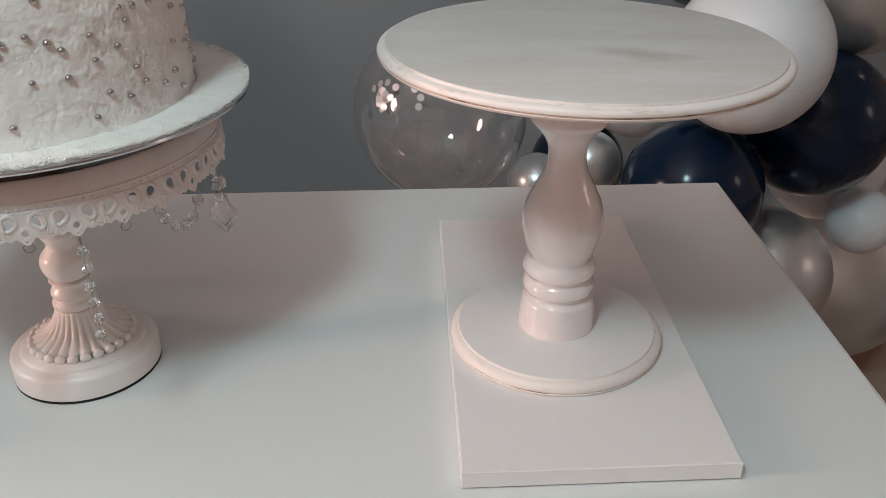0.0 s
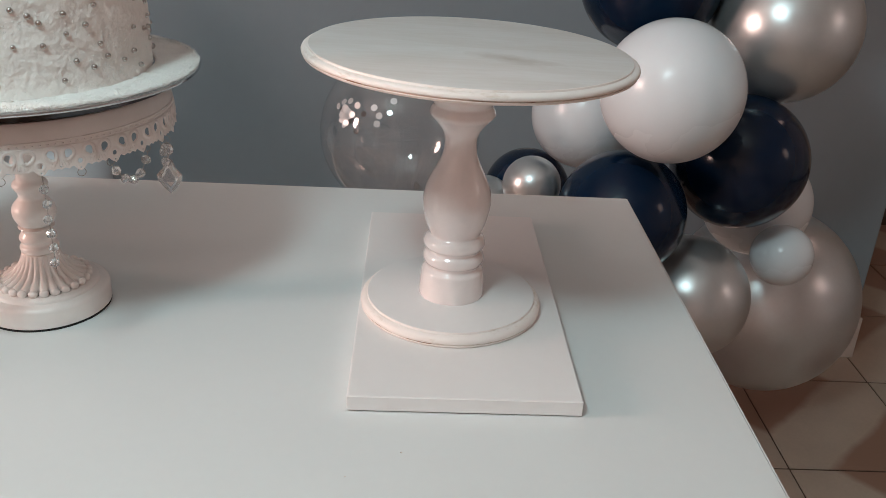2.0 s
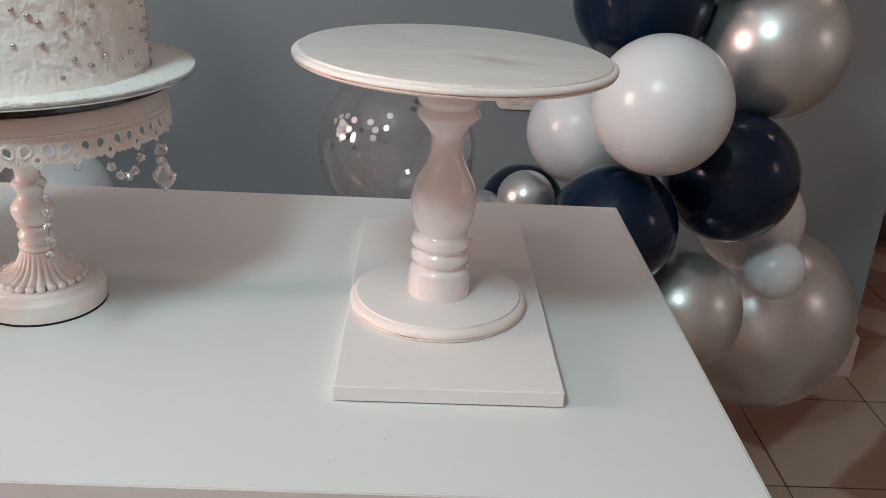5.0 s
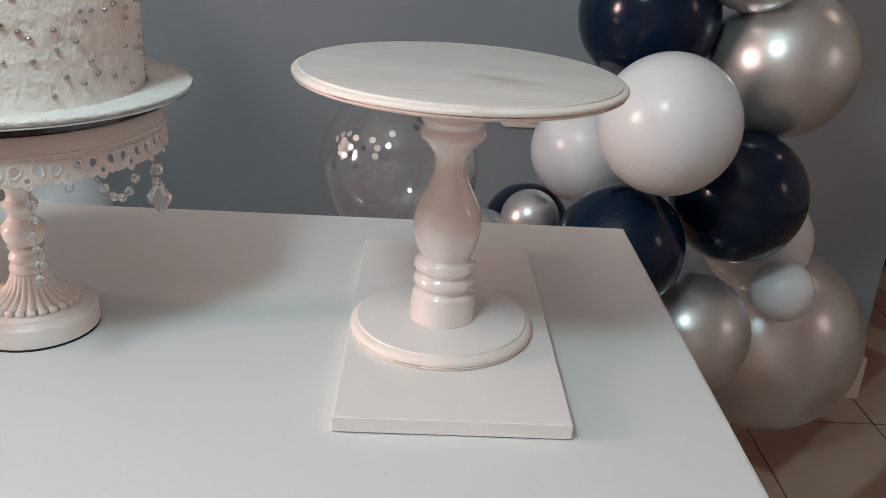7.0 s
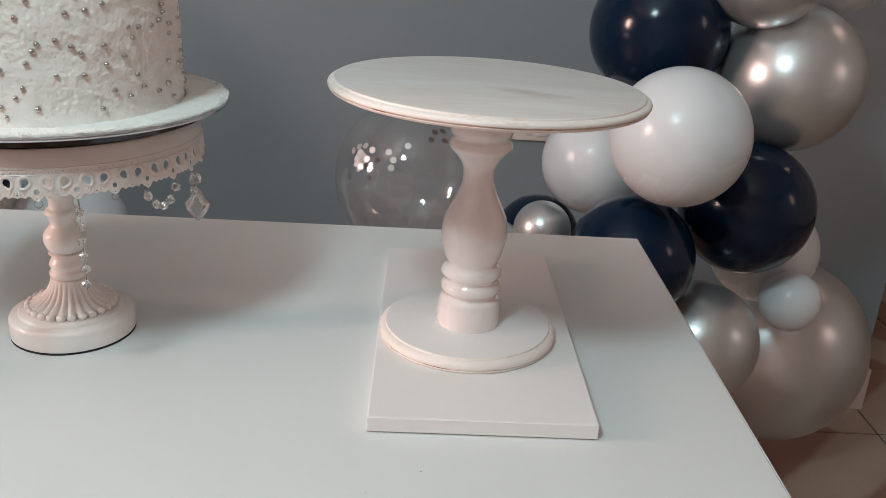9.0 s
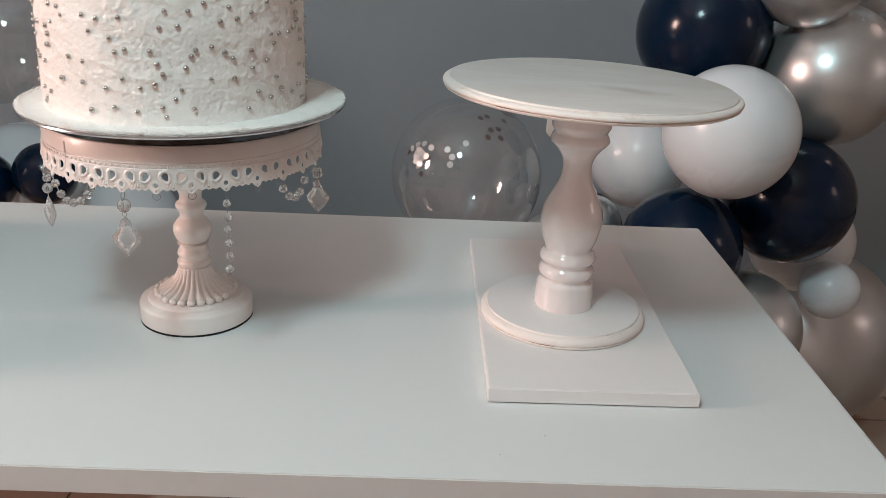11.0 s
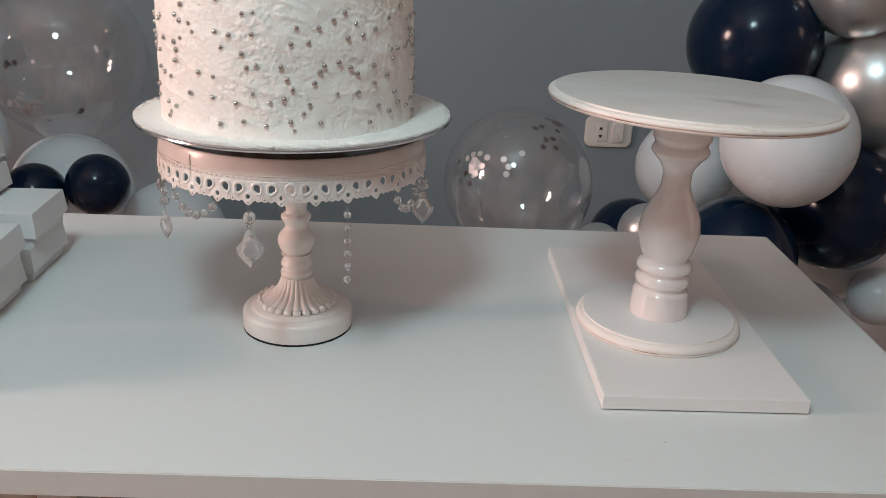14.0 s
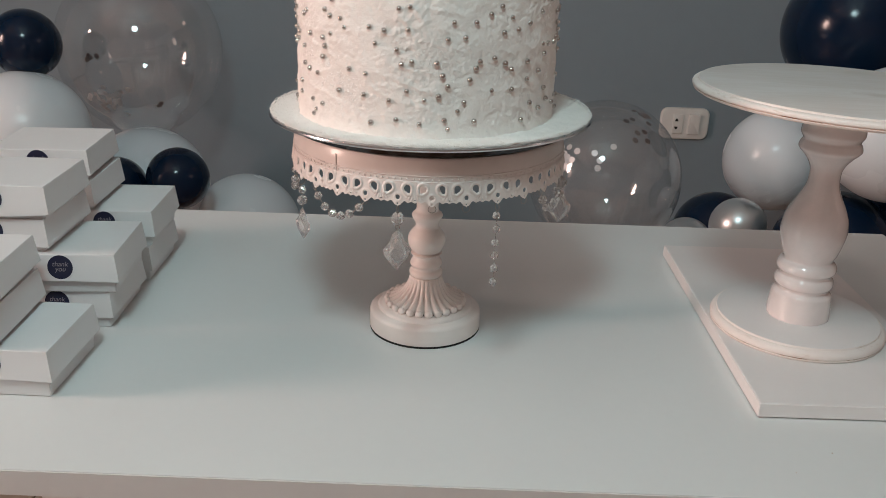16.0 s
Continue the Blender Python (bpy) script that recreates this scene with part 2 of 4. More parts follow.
def box(bm, x0, x1, y0, y1, z0, z1, bevel=0.0, m=None, seg=2):
    r = bmesh.ops.create_cube(bm, size=1)
    vs = r["verts"]
    for v in vs:
        v.co = Vector(((x0 + x1) / 2 + v.co.x * (x1 - x0), (y0 + y1) / 2 + v.co.y * (y1 - y0), (z0 + z1) / 2 + v.co.z * (z1 - z0)))
    if bevel:
        es = list({e for v in vs for e in v.link_edges})
        r = bmesh.ops.bevel(bm, geom=es, offset=bevel, segments=seg, affect="EDGES", profile=0.5)
        vs = list({v for f in r["faces"] for v in f.verts} | {v for v in vs if v.is_valid})
    if m:
        bmesh.ops.transform(bm, matrix=m, verts=vs)
    return bm


def lathe(profile, n=64, wave=None, cx=0.0, cy=0.0):
    """Turns a profile of (radius, height) about the z axis. wave(angle, height, radius) gives a new radius."""
    bm = bmesh.new()
    rings = []
    for r, z in profile:
        if r < 1e-6:
            rings.append([bm.verts.new((cx, cy, z))])
            continue
        ring = []
        for i in range(n):
            a = 2 * math.pi * i / n
            q = wave(a, z, r) if wave else r
            ring.append(bm.verts.new((cx + q * math.cos(a), cy + q * math.sin(a), z)))
        rings.append(ring)
    for p, q in zip(rings, rings[1:]):
        for i in range(n):
            j = (i + 1) % n
            if len(p) == 1 and len(q) > 1:
                bm.faces.new((p[0], q[j], q[i]))
            elif len(q) == 1 and len(p) > 1:
                bm.faces.new((p[i], p[j], q[0]))
            elif len(p) > 1:
                bm.faces.new((p[i], p[j], q[j], q[i]))
    return bm


def smooth_profile(points, steps=5):
    """Catmull-Rom through the given (radius, height) points."""
    out = []
    for i in range(len(points) - 1):
        p0, p1, p2, p3 = points[max(0, i - 1)], points[i], points[i + 1], points[min(len(points) - 1, i + 2)]
        for s in range(steps):
            t = s / steps
            out.append(tuple(0.5 * (2 * b + (c - a) * t + (2 * a - 5 * b + 4 * c - d) * t * t + (3 * b - a - 3 * c + d) * t ** 3) for a, b, c, d in zip(p0, p1, p2, p3)))
    out.append(points[-1])
    return out


def tube(bm, pts, r, n=6):
    """A round wire along pts."""
    rings = []
    for i, p in enumerate(pts):
        d = (Vector(pts[min(i + 1, len(pts) - 1)]) - Vector(pts[max(i - 1, 0)])).normalized()
        a = d.orthogonal().normalized()
        b = d.cross(a)
        rings.append([bm.verts.new(Vector(p) + (a * math.cos(2 * math.pi * k / n) + b * math.sin(2 * math.pi * k / n)) * r) for k in range(n)])
    for p, q in zip(rings, rings[1:]):
        for k in range(n):
            bm.faces.new((p[k], p[(k + 1) % n], q[(k + 1) % n], q[k]))
    bm.faces.new(rings[0][::-1])
    bm.faces.new(rings[-1])
    return bm


def ring_wire(bm, c, r, wire, across, n=16):
    """A small closed wire ring at c, hanging in the plane of z and the direction across."""
    across = Vector(across).normalized()
    pts = [Vector(c) + across * (r * math.sin(2 * math.pi * k / n)) + Vector((0, 0, r * math.cos(2 * math.pi * k / n))) for k in range(n + 1)]
    return tube(bm, pts, wire, 5)


# ---- room ----
WALL_Y, WALL_END = 2.225, 1.452


def structure(name, bm, material, label):
    return tagged(finish(name, bm, material), label, name.split("_")[0], kind="structure")


structure("wall_back", box(bmesh.new(), -2.5, WALL_END, WALL_Y, WALL_Y + 0.15, -0.01, 2.6, 0.006), M_WALL, "grey painted wall behind the table")
# Unseen wall, added to close the room and bounce light forward.
structure("wall_front", box(bmesh.new(), -2.65, 3.45, -2.75, -2.6, -0.01, 2.6), M_ROOM, "unseen pale wall behind the camera, added for bounce light")
rw = bmesh.new()
for y0, y1, z0, z1 in ((-2.6, 0.11, -0.01, 2.6), (0.69, 3.35, -0.01, 2.6), (0.11, 0.69, -0.01, 1.25), (0.11, 0.69, 2.15, 2.6)):
    box(rw, 3.3, 3.45, y0, y1, z0, z1)
structure("wall_right", rw, M_ROOM, "pale painted side wall with a window")
structure("wall_far", box(bmesh.new(), -2.5, 3.3, 3.2, 3.35, -0.01, 2.6), M_FAR, "beige painted wall of the space beyond")
lw = bmesh.new()
WY0, WY1, WZ0, WZ1 = 0.08, 0.82, 0.88, 1.82
for y0, y1, z0, z1 in ((-2.6, WY0, -0.01, 2.6), (WY1, 3.35, -0.01, 2.6), (WY0, WY1, -0.01, WZ0), (WY0, WY1, WZ1, 2.6)):
    box(lw, -2.65, -2.5, y0, y1, z0, z1)
structure("wall_left", lw, M_ROOM, "pale painted wall with a window opening")
# Ceiling out of sight, added to bounce light down; paint set for that.
structure("ceiling", box(bmesh.new(), -2.65, 3.45, -2.75, 3.35, 2.6, 2.7), M_CEIL, "unseen pale ceiling, added for bounce light")
floor = structure("floor", box(bmesh.new(), -2.65, 3.45, -2.75, 3.35, -0.1, -0.004), M_GROUT, "tiled floor with brown grout joints")

bb = bmesh.new()
box(bb, -2.5, WALL_END + 0.012, WALL_Y - 0.012, WALL_Y - 0.0005, -0.003, 0.112, 0.003)
box(bb, WALL_END + 0.0005, WALL_END + 0.012, WALL_Y - 0.0005, WALL_Y + 0.15, -0.003, 0.112, 0.003)
structure("baseboard", bb, M_BASEB, "white skirting along the grey wall")
structure("trim_far", box(bmesh.new(), -2.5, 3.3, 3.185, 3.1995, -0.003, 0.09, 0.003), M_DARKB, "dark brown skirting of the far wall")

win = structure("window_1", box(bmesh.new(), -2.66, -2.46, WY0 - 0.02, WY1 + 0.02, WZ0 - 0.03, WZ0 - 0.0005, 0.004), M_BASEB, "white framed window with small panes")
fr = bmesh.new()
for y0, y1, z0, z1 in ((WY0, WY0 + 0.04, WZ0, WZ1), (WY1 - 0.04, WY1, WZ0, WZ1), (WY0 + 0.04, WY1 - 0.04, WZ0, WZ0 + 0.04), (WY0 + 0.04, WY1 - 0.04, WZ1 - 0.04, WZ1)):
    box(fr, -2.6, -2.55, y0, y1, z0, z1, 0.003)
part("window_frame", fr, M_BASEB, win)
part("pane", box(bmesh.new(), -2.58, -2.576, WY0 + 0.04, WY1 - 0.04, WZ0 + 0.04, WZ1 - 0.04), M_PANE, win).visible_shadow = False
bars = bmesh.new()
for k in (1, 2):
    y = WY0 + (WY1 - WY0) * k / 3
    box(bars, -2.412, -2.40, y - 0.012, y + 0.012, WZ0, WZ1, 0.003)
for k in (1, 2, 3):
    z = WZ0 + (WZ1 - WZ0) * k / 4
    box(bars, -2.3995, -2.39, WY0, WY1, z - 0.01, z + 0.01, 0.003)
part("window_grille", bars, M_BASEB, win)

win2 = structure("window_2", box(bmesh.new(), 3.26, 3.46, 0.09, 0.71, 1.22, 1.2495, 0.004), M_BASEB, "small framed window in the side wall")
fr2 = bmesh.new()
for y0, y1, z0, z1 in ((0.11, 0.15, 1.25, 2.15), (0.65, 0.69, 1.25, 2.15), (0.15, 0.65, 1.25, 1.29), (0.15, 0.65, 2.11, 2.15)):
    box(fr2, 3.35, 3.40, y0, y1, z0, z1, 0.003)
part("window_frame", fr2, M_BASEB, win2)
part("pane", box(bmesh.new(), 3.374, 3.378, 0.15, 0.65, 1.29, 2.11), M_PANE, win2).visible_shadow = False

lamp = thing("pendant_lamp", (LAMP.x, LAMP.y, 2.6), "bare pendant bulb holder hanging on a cord", "lamp")
part("cord", tube(bmesh.new(), [(0, 0, -0.02), (0, 0, -0.3), (0, 0, -0.55)], 0.003, 8), M_DARK, lamp)
part("ceiling_rose", lathe([(0, 0), (0.045, 0), (0.045, -0.012), (0.03, -0.022), (0, -0.024)], 32), M_BASEB, lamp, smooth=40)
part("lamp_holder", lathe([(0, -0.545), (0.012, -0.545), (0.018, -0.555), (0.02, -0.58), (0, -0.58)], 24), M_DARK, lamp, smooth=40)

# ---- table ----
TOP_Z, TX0, TX1, TY0, TY1 = 0.76, -0.85, 0.6, 0.7485, 1.30
table = thing("table", (0, 0, 0), "white melamine trestle table with a straight edge band", "table")
part("tabletop", box(bmesh.new(), TX0 + 0.001, TX1 - 0.001, TY0 + 0.001, TY1 - 0.001, TOP_Z - 0.0205, TOP_Z, 0.0004), M_TABLE, table)
for a in ((TX0, TX1, TY0 - 0.0006, TY0 + 0.0006), (TX0, TX1, TY1 - 0.0006, TY1 + 0.0006), (TX1 - 0.0006, TX1 + 0.0006, TY0 + 0.001, TY1 - 0.001), (TX0 - 0.0006, TX0 + 0.0006, TY0 + 0.001, TY1 - 0.001)):
    part("edge_band", box(bmesh.new(), *a, TOP_Z - 0.0203, TOP_Z - 0.0003), M_EDGE, table, "thin greyish edge band")


SPECKS = ((0.3456, 0.8067, 0.0008), (0.3097, 0.7803, 0.0006))


def plank(p, q, wide, thick):
    """A straight leg board from p to q, its width along x."""
    bm = bmesh.new()
    p, q = Vector(p), Vector(q)
    vs = []
    for c in (p, q):
        for sx, sy in ((-1, -1), (1, -1), (1, 1), (-1, 1)):
            vs.append(bm.verts.new((c.x + sx * wide / 2, c.y + sy * thick / 2, c.z)))
    for f in ((0, 1, 2, 3), (7, 6, 5, 4), (0, 4, 5, 1), (1, 5, 6, 2), (2, 6, 7, 3), (3, 7, 4, 0)):
        bm.faces.new([vs[i] for i in f])
    bmesh.ops.bevel(bm, geom=bm.edges[:], offset=0.002, segments=1, affect="EDGES")
    return bm


ZB = TOP_Z - 0.0212
for xt, xb, y, w, d in ((0.441, 0.515, 0.785, 0.054, 0.03), (0.384, 0.235, 0.80, 0.057, 0.022), (0.39, 0.29, 1.22, 0.064, 0.022), (0.545, 0.545, 1.26, 0.050, 0.03), (-0.1175, 0.075, 0.786, 0.030, 0.032), (-0.100, -0.35, 0.818, 0.030, 0.025), (-0.47, -0.47, 1.25, 0.050, 0.03)):
    part("leg", plank((xt, y, ZB), (xb, y, 0.0), w, d), M_EDGE, table)

for x, y, r in SPECKS:
    speck = bmesh.new()
    bmesh.ops.create_icosphere(speck, subdivisions=2, radius=1)
    bmesh.ops.transform(speck, matrix=Matrix.Diagonal((r, r * 0.8, r * 0.5, 1)), verts=speck.verts)
    tagged(finish("crumb", speck, M_BARE, smooth=180), "tiny dark brown crumb lying on the white table", "crumb", "crumbs on the table").location = (x, y, TOP_Z + r * 0.45)

# ---- board under the wooden stand ----
board = thing("display_board", (0.3890, 1.0275, TOP_Z + 0.0002), "thin white rectangular board lying on the table", "board", rz=0.5)
part("panel", box(bmesh.new(), -0.0854, 0.0854, -0.1736, 0.1706, 0.0009, 0.0132, 0.0004), M_BOARD, board)
# Added inset slab, coloured dark as the contact shadow below the board.
part("backing", box(bmesh.new(), -0.0834, 0.0834, -0.1716, 0.1686, 0, 0.0009), M_DARKB, board, "thin dark strip added for the shadow line under the board")
for a in ((-0.086, 0.086, -0.1742, -0.1732), (-0.086, 0.086, 0.1702, 0.1712), (-0.0862, -0.0852, -0.173, 0.170), (0.0852, 0.0862, -0.173, 0.170)):
    part("edge_band", box(bmesh.new(), *a, 0.0010, 0.0126, 0.0002, seg=1), M_BEDGE, board, "thin edge band")
BZ = TOP_Z + 0.0134

# ---- wooden cake stand ----
SX, SY = 0.382, 0.999
stand = thing("wooden_cake_stand", (SX, SY, BZ), "white painted turned wood cake stand with worn edges", "cake stand")
part("base", lathe([(0, 0), (0.0758, 0), (0.0766, 0.0005), (0.0772, 0.0014), (0.0772, 0.0021), (0.0769, 0.0024)], 96), M_WORN, stand, "round base with a worn moulded rim", 50)
part("groove", lathe([(0.0769, 0.0024), (0.0766, 0.0026), (0.0766, 0.0030), (0.0770, 0.0032)], 96), M_BARE, stand, "brown worn groove", 50)
part("moulding", lathe([(0.0770, 0.0032), (0.0775, 0.0038), (0.0776, 0.0052), (0.0770, 0.0070), (0.0757, 0.0086), (0.0739, 0.0096), (0.0727, 0.0099), (0.0723, 0.0100), (0.0722, 0.0112), (0.0718, 0.0117)], 96), M_WORN, stand, "rounded worn moulding", 35)
part("base_top", lathe([(0.0718, 0.0117), (0.0713, 0.0118), (0, 0.0118)], 96), M_BOARD, stand, smooth=40)
jag = lambda a, z, r: r + (0.0006 * noise.noise((math.cos(a) * 14, math.sin(a) * 14, z * 300)) if z < 0.016 else 0.00025 * noise.noise((math.cos(a) * 5, math.sin(a) * 5, z * 90)))
turned = [(0.0275, 0.0113), (0.0279, 0.014), (0.0274, 0.024), (0.0268, 0.031), (0.0258, 0.0355), (0.0228, 0.0385), (0.0232, 0.041), (0.0253, 0.0435), (0.0258, 0.047), (0.0246, 0.0503), (0.0226, 0.0528), (0.0232, 0.055),
          (0.0257, 0.058), (0.0260, 0.0612), (0.0243, 0.0650), (0.0214, 0.0675), (0.0222, 0.0705), (0.0248, 0.077), (0.0272, 0.087), (0.0283, 0.096), (0.0270, 0.107), (0.0240, 0.115), (0.0205, 0.122), (0.0165, 0.130), (0.0139, 0.138),
          (0.0130, 0.146), (0.0137, 0.1525), (0.0168, 0.1590), (0.0212, 0.1645), (0.0248, 0.1682), (0.0264, 0.1712), (0.0252, 0.1755), (0.0237, 0.1780), (0.0248, 0.1805), (0.0264, 0.1838), (0.0262, 0.1885), (0.0250, 0.1945), (0.0240, 0.2050), (0.0236, 0.2145)]
col = part("column", lathe(smooth_profile(turned, 3), 72, jag), M_PAINT, stand, "glossy turned baluster column", 180)
col.matrix_local = Matrix.Shear("XY", 4, (0.018, 0.0))
rims = (("tabletop", [(0, -0.0098), (0.1218, -0.0098), (0.1248, -0.0094), (0.1264, -0.0085), (0.1270, -0.0074), (0.1266, -0.0070)], M_WORN, "round wooden top with a moulded rim"),
        ("groove", [(0.1266, -0.0070), (0.1262, -0.0067), (0.1262, -0.0064), (0.1270, -0.0061)], M_BARE, "brown worn groove"),
        ("moulding", [(0.1270, -0.0061), (0.1278, -0.0056), (0.1280, -0.0044), (0.1274, -0.0030), (0.1264, -0.0023), (0.1248, -0.0018), (0.1232, -0.0016), (0.1230, -0.0004), (0.1225, 0.0)], M_WORN, "rounded rim with cream worn paint"),
        ("top_panel", [(0.1225, 0.0), (0.1219, 0.0001), (0, 0.0001)], M_TOP, "whitewashed flat top with faint brown streaks"))
for name, outline, surface, words in rims:
    part(name, lathe(outline, 160), surface, stand, words, 35).matrix_local = pose(0.0048, -0.0065, 0.9972 - BZ, 0.08, 0.96, 0)

# ---- ivory cake stand with lace skirt ----
KX, KY = 0.034, 0.999
kstand = thing("lace_cake_stand", (KX, KY, TOP_Z), "ivory enamel cake stand with pierced lace skirt and crystals", "cake stand")
part("felt_pad", lathe([(0, 0), (0.0518, 0), (0.0518, 0.0012), (0, 0.0012)], 72), M_FELT, kstand, "thin black felt pad")
part("base", lathe([(0.0505, 0.0012), (0.0519, 0.0022), (0.0519, 0.0160), (0.0511, 0.0184), (0.0490, 0.0198), (0.0452, 0.0203), (0.0442, 0.0208), (0.0438, 0.0226), (0.0428, 0.0236), (0.034, 0.0240)], 96), M_STAND, kstand, "stepped round base", 50)
FL = 26


def flute(a, z, r):
    k = abs(math.cos(a * FL / 2)) ** 0.7
    s = min(1.0, max(0.0, (r - 0.013) / 0.012))
    return r * (1 - 0.17 * s * (1 - k))


part("fluted_foot", lathe(smooth_profile([(0.0335, 0.0236), (0.0356, 0.0242), (0.0363, 0.0258), (0.0352, 0.0282), (0.0302, 0.0304), (0.0242, 0.0340), (0.0194, 0.0394), (0.0164, 0.0455), (0.0150, 0.0500), (0.0135, 0.0508)], 4), FL * 12, flute), M_STAND, kstand, "fluted shell-edged foot", 180)
part("stem", lathe(smooth_profile([(0.0125, 0.0500), (0.0150, 0.0525), (0.0152, 0.0560), (0.0132, 0.0585), (0.0134, 0.0605), (0.0148, 0.0625), (0.0142, 0.0655), (0.0122, 0.0690), (0.0124, 0.0715), (0.0144, 0.0732), (0.0106, 0.0742),
      (0.0132, 0.0755), (0.0158, 0.0800), (0.0172, 0.0855), (0.0164, 0.0910), (0.0128, 0.0960), (0.0106, 0.0990), (0.0108, 0.1030), (0.0128, 0.1065), (0.0140, 0.1095), (0.0130, 0.1120), (0.0104, 0.1145), (0.0100, 0.1200), (0.0120, 0.1260), (0.0125, 0.1300), (0.0105, 0.1350),
      (0.0105, 0.1500), (0.0140, 0.1770), (0.022, 0.1808)], 4), 56), M_STAND, kstand, "turned baluster stem", 180)
for k in range(FL):
    a = 2 * math.pi * k / FL
    knob = bmesh.new()
    bmesh.ops.create_uvsphere(knob, u_segments=10, v_segments=7, radius=1)
    part("foot_bead", knob, M_STAND, kstand, smooth=180).matrix_local = Matrix.Translation((0.0357 * math.cos(a), 0.0357 * math.sin(a), 0.0262)) @ pose(0, 0, 0, 0, 0, math.degrees(a)) @ Matrix.Diagonal((0.0030, 0.0041, 0.0034, 1))
PR = 0.1165
part("plate", lathe([(0, 0.1808), (PR - 0.003, 0.1808), (PR - 0.0015, 0.1768), (PR - 0.0015, 0.1753), (PR + 0.0004, 0.1748), (PR + 0.0006, 0.1923), (PR - 0.0008, 0.1943), (PR - 0.004, 0.1943), (PR - 0.005, 0.1838), (0, 0.1838)], 120), M_STAND, kstand, "round plate with a plain raised band", 40)
bead = bmesh.new()
for k in range(150):
    a = 2 * math.pi * k / 150
    bmesh.ops.create_icosphere(bead, subdivisions=1, radius=0.00085, matrix=pose((PR + 0.0007) * math.cos(a), (PR + 0.0007) * math.sin(a), 0.1780))
part("bead_moulding", bead, M_STAND, kstand, "row of tiny moulded beads", 180)
mould = bmesh.new()
for z in (0.1758, 0.1805):
    pts = [((PR + 0.0005) * math.cos(2 * math.pi * i / 120), (PR + 0.0005) * math.sin(2 * math.pi * i / 120), z) for i in range(121)]
    tube(mould, pts, 0.0006, 5)
part("band_moulding", mould, M_STAND, kstand, smooth=180)
sa = radians(-126)
part("seam", tube(bmesh.new(), [((PR + 0.0003) * math.cos(sa), (PR + 0.0003) * math.sin(sa), z) for z in (0.1655, 0.1750, 0.1840, 0.1900)], 0.0009, 6), M_STAND, kstand, "soldered upright seam", 60)

LOBES, LACE_H, LACE_Z = 28, 0.0200, 0.1565
LOBE_W = 2 * math.pi * PR / LOBES
HOLES = [(-0.0059, 0.0144, 0.0028, 0.0029), (0.0059, 0.0144, 0.0028, 0.0029), (-0.0049, 0.0124, 0.0017, 0.0019), (0.0049, 0.0124, 0.0017, 0.0019)]
PINS = [(LOBE_W / 2, 0.0072, 0.0018, 0.0020), (-LOBE_W / 2, 0.0072, 0.0018, 0.0020), (LOBE_W / 2, 0.0022, 0.0008, 0.0008), (-LOBE_W / 2, 0.0022, 0.0008, 0.0008), (0, 0.0052, 0.0007, 0.0007)]


def hole_field(x, v, holes):
    return min((math.hypot((x - cx) / rx, (v - cy) / ry) - 1) * min(rx, ry) for cx, cy, rx, ry in holes)


def lace_field(x, v):
    """Above zero inside the metal of one fan; x across from its middle, v up from the lowest tip, in metres."""
    u = abs(x) / (LOBE_W / 2)
    edge = 0.0034 * (1 - u ** 3) + 0.0014 * math.exp(-((u - 0.62) / 0.12) ** 2) - 0.0006 * math.cos(u * 5 * math.pi) * (1 - u)
    return min(v - edge, hole_field(x, v, HOLES + PINS))


def lace_relief(x, v):
    """How far the cast pattern stands proud: rings round the large holes and the ribs of the fan."""
    out = 0.0011 * math.exp(-((hole_field(x, v, HOLES) - 0.0010) / 0.0007) ** 2)
    out += 0.0005 * math.exp(-((hole_field(x, v, PINS[:4]) - 0.0008) / 0.0006) ** 2)
    away, turn = math.hypot(x, 0.0165 - v), math.atan2(x, 0.0165 - v)
    if 0.0035 < away < 0.0125 and abs(turn) < 0.62:
        out += 0.0008 * (0.5 + 0.5 * math.cos(turn * 2 * math.pi / 0.21)) * min(1, (away - 0.0035) / 0.003, (0.0125 - away) / 0.0015)
    return out


def lace_ring():
    nu, nv = 48, 36
    bm = bmesh.new()
    grid, field = {}, {}
    for i in range(nu + 1):
        for j in range(nv + 1):
            x, v = -LOBE_W / 2 + LOBE_W * i / nu, LACE_H * j / nv
            f = lace_field(x, v)
            field[i, j] = f
            if f < 0:
                e = 1e-5
                gx, gv = (lace_field(x + e, v) - f) / e, (lace_field(x, v + e) - f) / e
                g2 = max(gx * gx + gv * gv, 0.2)
                x, v = x - f * gx / g2, v - f * gv / g2
            grid[i, j] = (max(-LOBE_W / 2, min(LOBE_W / 2, x)), v)
    cells = [(i, j) for i in range(nu) for j in range(nv) if sum(field[p] > 0 for p in ((i, j), (i + 1, j), (i + 1, j + 1), (i, j + 1))) >= 2]
    for k in range(LOBES):
        made = {}

        def vert(p):
            if p not in made:
                x, v = grid[p]
                a = 2 * math.pi * (k + 0.5) / LOBES + radians(-86.5) + x / PR
                r = PR + 0.0002 + lace_relief(x, v) + 0.0010 * (1 - v / LACE_H)
                made[p] = bm.verts.new((r * math.cos(a), r * math.sin(a), LACE_Z + v))
            return made[p]
        for i, j in cells:
            q = [vert(p) for p in ((i, j), (i + 1, j), (i + 1, j + 1), (i, j + 1))]
            bm.faces.new(q)
    bmesh.ops.remove_doubles(bm, verts=bm.verts, dist=0.00002)
    return bm


lace = part("lace_skirt", lace_ring(), M_STAND, kstand, "pierced lace skirt with scalloped edge", 180)
sol = lace.modifiers.new("thick", "SOLIDIFY")
sol.thickness, sol.offset = 0.0011, 0


